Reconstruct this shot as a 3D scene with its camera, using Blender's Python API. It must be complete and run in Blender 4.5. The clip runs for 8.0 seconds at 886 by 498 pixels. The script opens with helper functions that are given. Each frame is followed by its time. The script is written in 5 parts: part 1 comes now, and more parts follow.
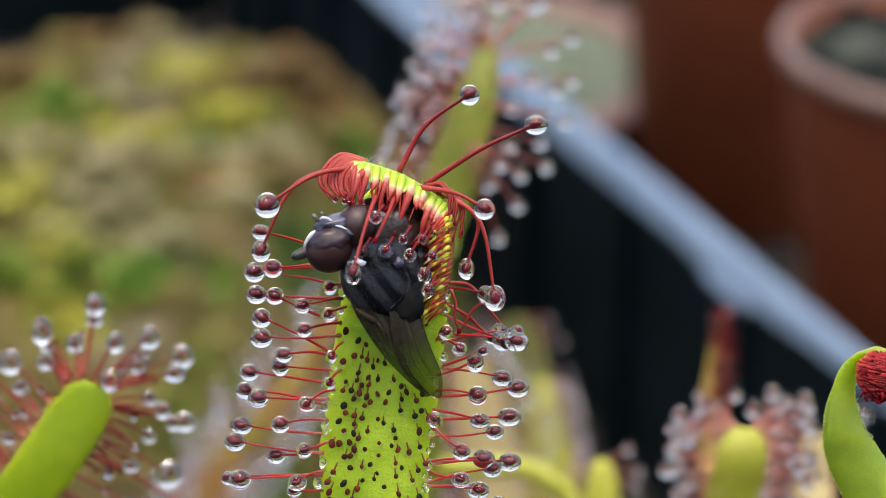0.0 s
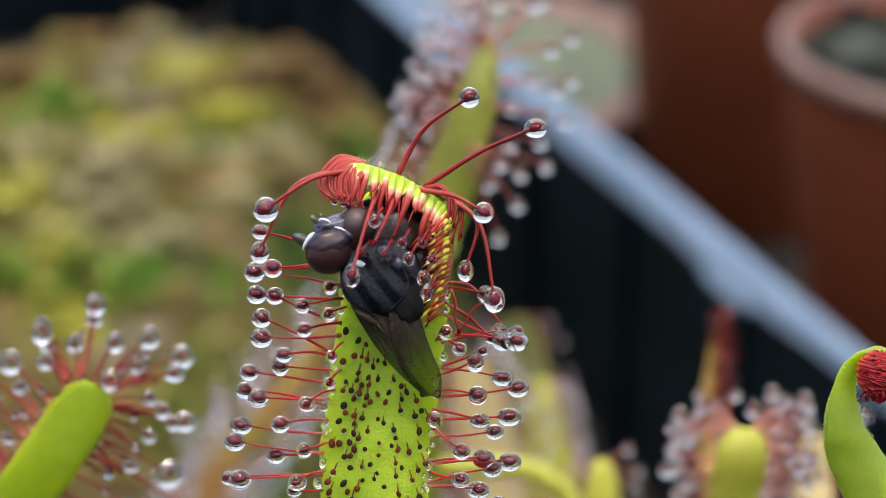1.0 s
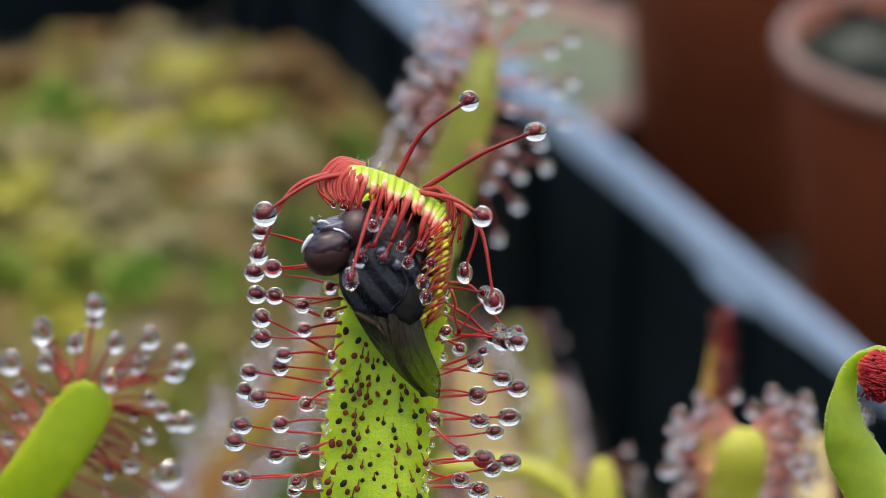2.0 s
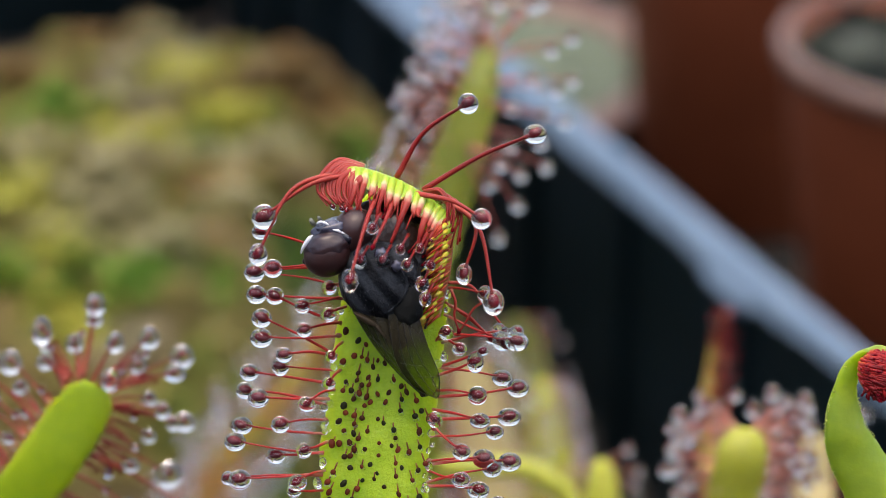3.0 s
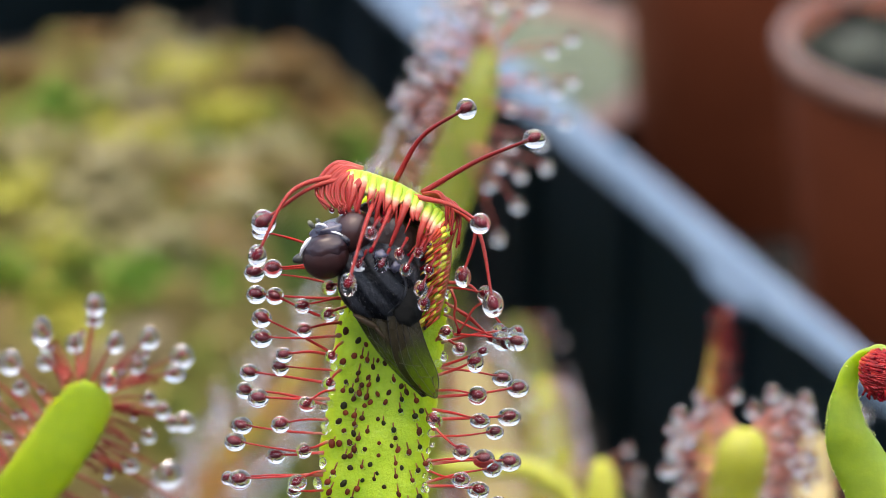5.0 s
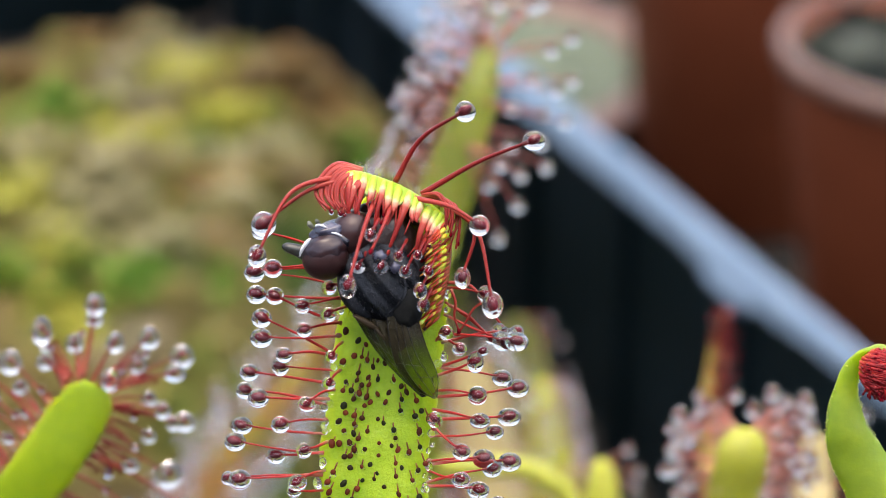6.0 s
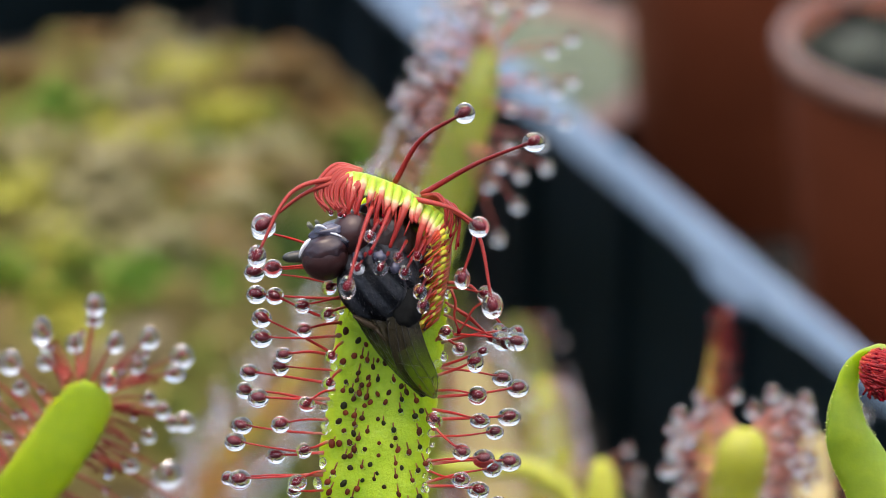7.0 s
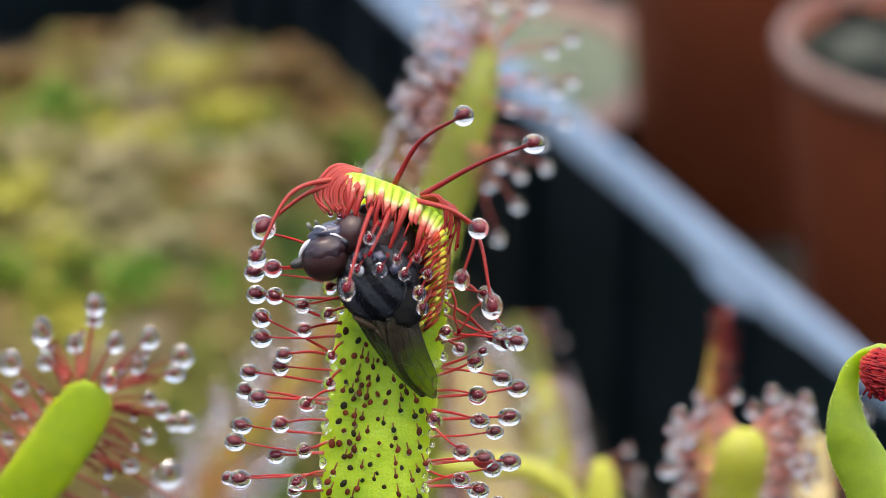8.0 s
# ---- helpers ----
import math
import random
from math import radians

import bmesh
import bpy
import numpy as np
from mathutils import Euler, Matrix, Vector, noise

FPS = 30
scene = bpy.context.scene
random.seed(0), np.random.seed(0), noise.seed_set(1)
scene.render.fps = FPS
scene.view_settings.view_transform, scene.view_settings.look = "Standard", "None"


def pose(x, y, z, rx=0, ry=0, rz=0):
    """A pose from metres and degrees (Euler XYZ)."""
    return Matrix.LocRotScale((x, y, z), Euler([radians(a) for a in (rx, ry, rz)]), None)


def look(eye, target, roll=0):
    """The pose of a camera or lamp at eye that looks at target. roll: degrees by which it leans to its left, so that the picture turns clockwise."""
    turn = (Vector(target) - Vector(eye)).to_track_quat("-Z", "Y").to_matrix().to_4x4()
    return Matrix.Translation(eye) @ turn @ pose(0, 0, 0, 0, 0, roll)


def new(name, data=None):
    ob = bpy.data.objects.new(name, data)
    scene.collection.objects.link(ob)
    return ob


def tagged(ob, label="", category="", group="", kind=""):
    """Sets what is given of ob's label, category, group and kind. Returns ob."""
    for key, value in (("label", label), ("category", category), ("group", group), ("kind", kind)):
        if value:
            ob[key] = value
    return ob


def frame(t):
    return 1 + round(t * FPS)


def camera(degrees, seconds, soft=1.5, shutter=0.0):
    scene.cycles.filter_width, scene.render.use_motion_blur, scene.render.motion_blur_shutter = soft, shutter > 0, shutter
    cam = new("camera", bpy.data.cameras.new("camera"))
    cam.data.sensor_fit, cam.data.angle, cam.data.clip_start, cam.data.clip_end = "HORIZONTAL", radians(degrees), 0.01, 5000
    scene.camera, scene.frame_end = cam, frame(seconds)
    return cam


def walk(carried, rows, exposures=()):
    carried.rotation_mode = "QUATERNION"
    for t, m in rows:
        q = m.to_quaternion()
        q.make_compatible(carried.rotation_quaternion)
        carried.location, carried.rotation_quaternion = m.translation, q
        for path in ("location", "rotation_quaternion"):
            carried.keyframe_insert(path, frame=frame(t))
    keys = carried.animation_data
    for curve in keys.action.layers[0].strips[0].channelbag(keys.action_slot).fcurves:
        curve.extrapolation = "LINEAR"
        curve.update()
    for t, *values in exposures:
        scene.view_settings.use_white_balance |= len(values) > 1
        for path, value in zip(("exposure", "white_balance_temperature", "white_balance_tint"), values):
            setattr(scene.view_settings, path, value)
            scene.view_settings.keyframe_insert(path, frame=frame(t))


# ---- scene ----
# A fly caught in the curled tip of a sundew leaf, among other sundew leaves in a planting tray; plastic pots beyond.
# Leaves are laid out in millimetres in a tilted space: u to the side, d away, v up along the leaf.
TILT = -28.0
cam = camera(26.0, 8.0, soft=0.8)
EYE = (0.0, -0.054516, 0.028987)
EXPOSURES = [(t, e - 0.15, 7150, 13) for t, e in ((0.0, 1.70), (0.5, 1.71), (1.0, 1.73), (1.5, 1.65), (3.0, 1.63), (3.5, 1.72), (4.0, 1.85), (4.5, 1.96), (6.0, 2.03), (6.5, 2.02), (7.0, 1.87), (7.5, 2.05), (8.0, 1.94))]
walk(cam, [(0.0, pose(*EYE, 62.0, 0, 0)), (8.0, pose(*EYE, 62.0, 0, 0))], exposures=EXPOSURES)
cam.data.dof.use_dof = True
cam.data.dof.focus_distance = 0.0612
cam.data.dof.aperture_fstop = 60.0
cam.data.dof.aperture_blades = 0

# ---- light: a bright hazy sky, the sun behind thin cloud ----
SUN_UP, SUN_TURN = radians(86), radians(195)
world = bpy.data.worlds.new("sky")
scene.world = world
world.use_nodes = True
wn, wl = world.node_tree.nodes, world.node_tree.links
sky = wn.new("ShaderNodeTexSky")
sky.sky_type = "NISHITA"
sky.sun_disc = False
sky.sun_elevation, sky.sun_rotation = SUN_UP, SUN_TURN
sky.dust_density, sky.air_density = 3.0, 1.0
wl.new(sky.outputs["Color"], wn["Background"].inputs["Color"])
wn["Background"].inputs["Strength"].default_value = 0.15
sun = new("sun", bpy.data.lights.new("sun", "SUN"))
sun.data.energy, sun.data.angle, sun.data.color = 0.5, radians(95), (1.0, 0.98, 0.95)
SUN_WAY = Vector((math.sin(SUN_TURN) * math.cos(SUN_UP), math.cos(SUN_TURN) * math.cos(SUN_UP), math.sin(SUN_UP)))
sun.matrix_world = look(SUN_WAY * 3, (0, 0, 0))


# ---- materials ----
def shader(name):
    m = bpy.data.materials.new(name)
    m.use_nodes = True
    return m, m.node_tree.nodes, m.node_tree.links, m.node_tree.nodes["Principled BSDF"]


def ramp(nodes, stops):
    r = nodes.new("ShaderNodeValToRGB")
    for i, (at, c) in enumerate(stops):
        e = r.color_ramp.elements[i] if i < 2 else r.color_ramp.elements.new(at)
        e.position, e.color = at, (*c, 1)
    return r


def grain(nodes, links, scale, detail=4.0, rough=0.6, coords="Object"):
    co = nodes.new("ShaderNodeTexCoord")
    n = nodes.new("ShaderNodeTexNoise")
    n.inputs["Scale"].default_value, n.inputs["Detail"].default_value = scale, detail
    n.inputs["Roughness"].default_value = rough
    links.new(co.outputs[coords], n.inputs["Vector"])
    return n


def relief(nodes, links, bsdf, source, strength, distance):
    b = nodes.new("ShaderNodeBump")
    b.inputs["Strength"].default_value, b.inputs["Distance"].default_value = strength, distance
    links.new(source, b.inputs["Height"])
    links.new(b.outputs["Normal"], bsdf.inputs["Normal"])


def surface(name, stops, scale, rough=0.5, bump=0.3, dist=0.0001, fine=None, sss=0.0, sss_r=(0.3, 0.3, 0.1), metal=0.0, coat=0.0, spec=0.5):
    """Two scales of noise: colour from the coarse one, relief from the fine one."""
    m, n, l, b = shader(name)
    a = grain(n, l, scale)
    c = ramp(n, stops)
    l.new(a.outputs["Fac"], c.inputs["Fac"])
    l.new(c.outputs["Color"], b.inputs["Base Color"])
    f = grain(n, l, fine or scale * 6, 3)
    relief(n, l, b, f.outputs["Fac"], bump, dist)
    b.inputs["Roughness"].default_value, b.inputs["Metallic"].default_value = rough, metal
    b.inputs["Coat Weight"].default_value = coat
    b.inputs["Specular IOR Level"].default_value = spec
    if sss:
        b.inputs["Subsurface Weight"].default_value = sss
        b.inputs["Subsurface Radius"].default_value = sss_r
        b.inputs["Subsurface Scale"].default_value = 0.0016
    return m


def along_ramp(name, stops, rough, sss=0.3, vary=0.15):
    """Colour that changes from root to tip, by the mesh's own 'along' value."""
    m, n, l, b = shader(name)
    a = n.new("ShaderNodeAttribute")
    a.attribute_name = "along"
    c = ramp(n, stops)
    g = grain(n, l, 2500, 2)
    mix = n.new("ShaderNodeMath")
    mix.operation = "MULTIPLY_ADD"
    mix.inputs[1].default_value, mix.inputs[2].default_value = 0.3, -0.15
    l.new(g.outputs["Fac"], mix.inputs[0])
    add = n.new("ShaderNodeMath")
    info = n.new("ShaderNodeObjectInfo")
    var = n.new("ShaderNodeMath")
    var.operation = "MULTIPLY_ADD"
    var.inputs[1].default_value = vary
    l.new(info.outputs["Random"], var.inputs[0])
    l.new(a.outputs["Fac"], var.inputs[2])
    l.new(var.outputs[0], add.inputs[0])
    l.new(mix.outputs[0], add.inputs[1])
    l.new(add.outputs[0], c.inputs["Fac"])
    l.new(c.outputs["Color"], b.inputs["Base Color"])
    b.inputs["Roughness"].default_value = rough
    b.inputs["Specular IOR Level"].default_value = 0.26
    relief(n, l, b, grain(n, l, 9000, 2).outputs["Fac"], 0.35, 0.00003)
    b.inputs["Subsurface Weight"].default_value = sss
    b.inputs["Subsurface Radius"].default_value = (0.5, 0.1, 0.06)
    b.inputs["Subsurface Scale"].default_value = 0.0004
    return m


LEAF = surface("sundew_green", [(0.3, (0.25, 0.40, 0.014)), (0.5, (0.33, 0.49, 0.024)), (0.7, (0.41, 0.56, 0.042))], 900, 0.42, 0.5, 0.00010, 9000, 0.9, (1.0, 1.0, 0.12), spec=0.3)
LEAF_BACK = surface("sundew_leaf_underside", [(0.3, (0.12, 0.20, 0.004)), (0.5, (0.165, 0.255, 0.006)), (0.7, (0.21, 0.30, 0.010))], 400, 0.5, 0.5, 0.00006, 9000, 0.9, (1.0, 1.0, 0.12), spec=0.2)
LEAF_YELLOW = surface("sundew_yellow", [(0.3, (0.32, 0.34, 0.03)), (0.7, (0.43, 0.44, 0.06))], 300, 0.5, 0.3, 0.00006, 6000, 0.8, (1.0, 0.9, 0.15))
LEAF_OLIVE = surface("sundew_olive", [(0.3, (0.20, 0.24, 0.03)), (0.7, (0.32, 0.35, 0.06))], 300, 0.5, 0.3, 0.00006, 6000, 0.8, (1.0, 0.9, 0.15))
LEAF_DULL = surface("sundew_dull_olive", [(0.3, (0.075, 0.085, 0.018)), (0.7, (0.13, 0.135, 0.035))], 300, 0.6, 0.3, 0.00006, 6000, 0.6, (1.0, 0.9, 0.15), spec=0.2)
LEAF_ROLL = surface("rolled_leaf_green", [(0.3, (0.15, 0.23, 0.010)), (0.5, (0.20, 0.29, 0.014)), (0.72, (0.28, 0.36, 0.03))], 500, 0.45, 0.25, 0.00004, 9000, 0.8, (0.9, 1.0, 0.15))
LEAF_STRAW = surface("sundew_straw", [(0.3, (0.36, 0.29, 0.11)), (0.7, (0.46, 0.38, 0.19))], 300, 0.5, 0.3, 0.00006, 6000, 0.5, (1.0, 0.9, 0.3))
LEAF_RUSTY = surface("sundew_rusty", [(0.35, (0.30, 0.14, 0.04)), (0.65, (0.36, 0.30, 0.04))], 250, 0.5, 0.3, 0.00006, 6000, 0.8, (1.0, 0.6, 0.15))
STALK = along_ramp("tentacle_red", [(0.0, (0.56, 0.40, 0.28)), (0.13, (0.52, 0.20, 0.14)), (0.28, (0.49, 0.065, 0.048)), (0.5, (0.42, 0.030, 0.024)), (1.0, (0.25, 0.012, 0.012))], 0.3)
STALK_DULL = along_ramp("tentacle_dull_red", [(0.0, (0.36, 0.10, 0.06)), (0.3, (0.26, 0.035, 0.022)), (1.0, (0.16, 0.022, 0.018))], 0.4)
STALK_DEEP = along_ramp("tentacle_deep_red", [(0.0, (0.34, 0.05, 0.03)), (0.2, (0.24, 0.018, 0.014)), (0.6, (0.18, 0.011, 0.010)), (1.0, (0.13, 0.007, 0.008))], 0.28, 0.15)
FRINGE_RED = along_ramp("tentacle_flame_red", [(0.0, (0.52, 0.36, 0.20)), (0.10, (0.44, 0.13, 0.08)), (0.28, (0.36, 0.045, 0.032)), (1.0, (0.24, 0.020, 0.016))], 0.35, 0.18, 0.25)
CREST = along_ramp("pleated_leaf_edge", [(0.0, (0.28, 0.42, 0.025)), (0.6, (0.33, 0.48, 0.03)), (0.85, (0.42, 0.50, 0.08)), (1.0, (0.50, 0.40, 0.18))], 0.4, 0.6, 0.05)
MARGIN = along_ramp("yellow_leaf_margin", [(0.0, (0.30, 0.05, 0.02)), (0.22, (0.40, 0.08, 0.03)), (0.36, (0.44, 0.36, 0.02)), (0.8, (0.52, 0.44, 0.03)), (1.0, (0.40, 0.22, 0.02))], 0.3, 0.4, 0.05)
FINGER = along_ramp("tentacle_green_to_red", [(0.0, (0.28, 0.42, 0.022)), (0.30, (0.33, 0.48, 0.03)), (0.42, (0.42, 0.52, 0.06)), (0.50, (0.60, 0.54, 0.26)), (0.57, (0.54, 0.28, 0.18)), (0.68, (0.39, 0.058, 0.040)), (1.0, (0.25, 0.019, 0.016))], 0.36, 0.25, 0.14)
FLECK = along_ramp("tentacle_root_yellow", [(0.0, (0.40, 0.46, 0.03)), (0.35, (0.66, 0.60, 0.05)), (0.75, (0.70, 0.56, 0.12)), (1.0, (0.52, 0.20, 0.05))], 0.22, 0.5, 0.1)
BRUSH = along_ramp("tentacle_orange_red", [(0.0, (0.52, 0.30, 0.05)), (0.18, (0.46, 0.10, 0.03)), (0.5, (0.44, 0.055, 0.022)), (1.0, (0.28, 0.022, 0.012))], 0.33, vary=0.3)
ROLL_RED = along_ramp("rolled_tentacle_red", [(0.0, (0.55, 0.26, 0.03)), (0.2, (0.44, 0.06, 0.015)), (0.5, (0.30, 0.008, 0.008)), (1.0, (0.14, 0.003, 0.005))], 0.45, 0.1, 0.1)
WRAP_RED = along_ramp("wrapped_tentacle_red", [(0.0, (0.22, 0.005, 0.006)), (0.6, (0.30, 0.008, 0.008)), (1.0, (0.12, 0.003, 0.005))], 0.5, 0.1, 0.3)
HEART_RED = surface("rolled_leaf_red", [(0.3, (0.16, 0.005, 0.006)), (0.7, (0.30, 0.012, 0.012))], 1500, 0.4, 0.4, 0.00008, 6000, spec=0.2)
STALK_PALE = along_ramp("tentacle_pale_pink", [(0.0, (0.48, 0.36, 0.22)), (0.3, (0.48, 0.20, 0.14)), (1.0, (0.34, 0.10, 0.08))], 0.3)
STALK_BROWN = along_ramp("tentacle_brown", [(0.0, (0.26, 0.20, 0.02)), (0.5, (0.16, 0.05, 0.012)), (1.0, (0.09, 0.015, 0.006))], 0.4)
GLAND = surface("gland_maroon", [(0.3, (0.075, 0.0015, 0.005)), (0.7, (0.18, 0.004, 0.011))], 3000, 0.6, 0.2, 0.00002, 12000, spec=0.02)
GLAND_DARK, _n, _l, _b = shader("gland_brown")
_i = _n.new("ShaderNodeObjectInfo")
_g = grain(_n, _l, 2500, 3)
_m = _n.new("ShaderNodeMath")
_m.operation = "MULTIPLY_ADD"
_m.inputs[1].default_value = 0.35
_l.new(_g.outputs["Fac"], _m.inputs[0])
_l.new(_i.outputs["Random"], _m.inputs[2])
_r = ramp(_n, [(0.25, (0.012, 0.014, 0.004)), (0.5, (0.030, 0.012, 0.004)), (0.8, (0.070, 0.013, 0.005)), (1.0, (0.12, 0.022, 0.008))])
_l.new(_m.outputs[0], _r.inputs["Fac"])
_l.new(_r.outputs["Color"], _b.inputs["Base Color"])
_b.inputs["Roughness"].default_value, _b.inputs["Specular IOR Level"].default_value = 0.4, 0.12
relief(_n, _l, _b, grain(_n, _l, 9000, 2).outputs["Fac"], 0.3, 0.00002)

DEW, _n, _l, _b = shader("sticky_dew")
_b.inputs["Base Color"].default_value = (1, 1, 1, 1)
_b.inputs["Transmission Weight"].default_value, _b.inputs["Roughness"].default_value, _b.inputs["IOR"].default_value = 0.995, 0.0, 1.37
_b.inputs["Coat Weight"].default_value, _b.inputs["Coat IOR"].default_value, _b.inputs["Coat Roughness"].default_value = 0.12, 1.6, 0.03

EYE_BROWN = surface("compound_eye_brown", [(0.3, (0.018, 0.007, 0.007)), (0.7, (0.040, 0.014, 0.013))], 900, 0.32, 0.3, 0.00002, 20000, coat=0.12, spec=0.35)
SILVER = surface("silvery_face", [(0.35, (0.02, 0.023, 0.035)), (0.65, (0.11, 0.12, 0.16))], 1500, 0.28, 0.4, 0.00004, 9000)
# the palest bluish stop paints patches of reflected sky on dark chitin
FACE = surface("dark_gloss_sky_patches", [(0.36, (0.004, 0.005, 0.010)), (0.52, (0.014, 0.012, 0.024)), (0.66, (0.075, 0.078, 0.12))], 700, 0.22, 0.25, 0.00010, 2200, coat=0.5)
# clear film drawn opaque: the bluish stop is the sky's reflection as colour
FILM = surface("wet_film_sky_tint", [(0.40, (0.028, 0.010, 0.010)), (0.54, (0.024, 0.014, 0.018)), (0.66, (0.050, 0.050, 0.078))], 800, 0.28, 0.3, 0.00006, 2500, coat=0.3, spec=0.35)
# plain white for highlights that are modelled as slivers on the fly
PALE = surface("white_glint_paint", [(0.3, (0.6, 0.62, 0.66)), (0.7, (0.85, 0.86, 0.88))], 2000, 0.4, 0.3, 0.00003, 9000)
CHITIN = surface("black_chitin", [(0.3, (0.008, 0.008, 0.010)), (0.7, (0.025, 0.024, 0.026))], 1500, 0.3, 0.4, 0.00003, 9000)
GREY_EDGE = surface("grey_dusted_chitin", [(0.35, (0.016, 0.018, 0.017)), (0.65, (0.055, 0.060, 0.056))], 2500, 0.7, 0.5, 0.00005, 6000)
DULL_CHITIN = surface("dull_black_chitin", [(0.3, (0.005, 0.006, 0.006)), (0.7, (0.016, 0.016, 0.014))], 1500, 0.7, 0.5, 0.00005, 6000, spec=0.15)
DARK_BROWN = surface("dark_brown_chitin", [(0.3, (0.010, 0.006, 0.005)), (0.7, (0.035, 0.018, 0.014))], 1500, 0.35, 0.6, 0.00006, 5000)
HINGE_AMBER = surface("amber_chitin", [(0.35, (0.010, 0.008, 0.005)), (0.65, (0.036, 0.024, 0.011))], 1400, 0.5, 0.5, 0.00005, 6000, spec=0.2)
PROBOSCIS = surface("horn_grey_proboscis", [(0.35, (0.008, 0.009, 0.008)), (0.7, (0.085, 0.090, 0.072))], 1600, 0.3, 0.3, 0.00003, 9000)
BRISTLE = surface("grey_olive_bristle", [(0.3, (0.05, 0.055, 0.04)), (0.7, (0.20, 0.21, 0.16))], 2000, 0.5)

# thorax with lengthwise dull stripes
THORAX, _n, _l, _b = shader("striped_thorax")
_w = _n.new("ShaderNodeTexWave")
_w.wave_type, _w.bands_direction = "BANDS", "X"
_w.inputs["Scale"].default_value, _w.inputs["Distortion"].default_value, _w.inputs["Detail"].default_value = 470, 2.2, 2
_co = _n.new("ShaderNodeTexCoord")
_l.new(_co.outputs["Object"], _w.inputs["Vector"])
_r = ramp(_n, [(0.3, (0.003, 0.004, 0.006)), (0.75, (0.030, 0.034, 0.040))])
_l.new(_w.outputs["Fac"], _r.inputs["Fac"])
_l.new(_r.outputs["Color"], _b.inputs["Base Color"])
_b.inputs["Roughness"].default_value = 0.5
_b.inputs["Specular IOR Level"].default_value = 0.14
_g = grain(_n, _l, 5000, 4)
relief(_n, _l, _b, _g.outputs["Fac"], 0.9, 0.00009)

# smoky clear wing
WING = bpy.data.materials.new("smoky_wing")
WING.use_nodes = True
_n, _l = WING.node_tree.nodes, WING.node_tree.links
_b = _n["Principled BSDF"]
_b.inputs["Base Color"].default_value = (0.036, 0.030, 0.017, 1)
_b.inputs["Roughness"].default_value = 0.38
_b.inputs["Specular IOR Level"].default_value = 0.16
_t = _n.new("ShaderNodeBsdfTransparent")
_t.inputs["Color"].default_value = (0.74, 0.77, 0.53, 1)
_mix = _n.new("ShaderNodeMixShader")
_g = grain(_n, _l, 1500, 4)
_a = _n.new("ShaderNodeAttribute")
_a.attribute_name = "along"
_m = _n.new("ShaderNodeMath")
_m.operation = "MULTIPLY_ADD"
_m.inputs[1].default_value = 0.6
_l.new(_g.outputs["Fac"], _m.inputs[0])
_l.new(_a.outputs["Fac"], _m.inputs[2])
_r = ramp(_n, [(0.5, (0.90, 0.90, 0.90)), (0.70, (0.58, 0.58, 0.58)), (0.92, (0.30, 0.30, 0.30)), (1.0, (0.22, 0.22, 0.22))])
_l.new(_m.outputs[0], _r.inputs["Fac"])
_l.new(_r.outputs["Color"], _mix.inputs["Fac"])
_l.new(_t.outputs[0], _mix.inputs[1])
_l.new(_b.outputs[0], _mix.inputs[2])
relief(_n, _l, _b, grain(_n, _l, 2600, 3).outputs["Fac"], 0.9, 0.00012)
_l.new(_mix.outputs[0], _n["Material Output"].inputs["Surface"])

TERRACOTTA = surface("terracotta_plastic", [(0.3, (0.150, 0.036, 0.013)), (0.7, (0.215, 0.053, 0.020))], 25, 0.6, 0.25, 0.0004, 300, spec=0.2)
POT_RIM = surface("worn_terracotta_rim", [(0.3, (0.17, 0.080, 0.055)), (0.7, (0.26, 0.165, 0.125))], 60, 0.35, 0.3, 0.0004, 300)
BLACK_PLASTIC = surface("black_plastic", [(0.3, (0.002, 0.006, 0.007)), (0.7, (0.005, 0.013, 0.017))], 20, 0.5, 0.2, 0.0004, 200, spec=0.14)
RIM_PLASTIC = surface("pale_blue_grey_plastic", [(0.3, (0.115, 0.172, 0.235)), (0.7, (0.155, 0.222, 0.29))], 30, 0.25, 0.2, 0.0004, 200)
PEAT = surface("wet_peat", [(0.3, (0.008, 0.006, 0.004)), (0.6, (0.022, 0.016, 0.010)), (0.8, (0.05, 0.05, 0.02))], 90, 0.6, 0.9, 0.002, 500)
GRIT = surface("grey_grit", [(0.40, (0.003, 0.004, 0.005)), (0.52, (0.014, 0.018, 0.012)), (0.64, (0.09, 0.10, 0.08))], 55, 0.9, 0.9, 0.002, 500, spec=0.1)
POT_MOSS = surface("grey_green_moss", [(0.3, (0.05, 0.07, 0.04)), (0.5, (0.11, 0.14, 0.085)), (0.7, (0.19, 0.215, 0.155))], 120, 0.8, 0.9, 0.002, 500)
GROUND = surface("damp_gravel_bench", [(0.3, (0.008, 0.007, 0.006)), (0.7, (0.028, 0.025, 0.021))], 30, 0.9, 0.9, 0.003, 180, spec=0.1)
MOSS, _n, _l, _b = shader("sphagnum_moss")
_g = grain(_n, _l, 42, 4, 0.6, "Object")
_r = ramp(_n, [(0.32, (0.035, 0.09, 0.008)), (0.42, (0.11, 0.16, 0.016)), (0.50, (0.23, 0.215, 0.04)), (0.58, (0.16, 0.12, 0.045)), (0.68, (0.38, 0.345, 0.20))])
_l.new(_g.outputs["Fac"], _r.inputs["Fac"])
_h = grain(_n, _l, 17, 2, 0.5, "Object")
_r2 = ramp(_n, [(0.48, (0.0, 0.0, 0.0)), (0.62, (0.75, 0.75, 0.75))])
_l.new(_h.outputs["Fac"], _r2.inputs["Fac"])
_mx = _n.new("ShaderNodeMix")
_mx.data_type = "RGBA"
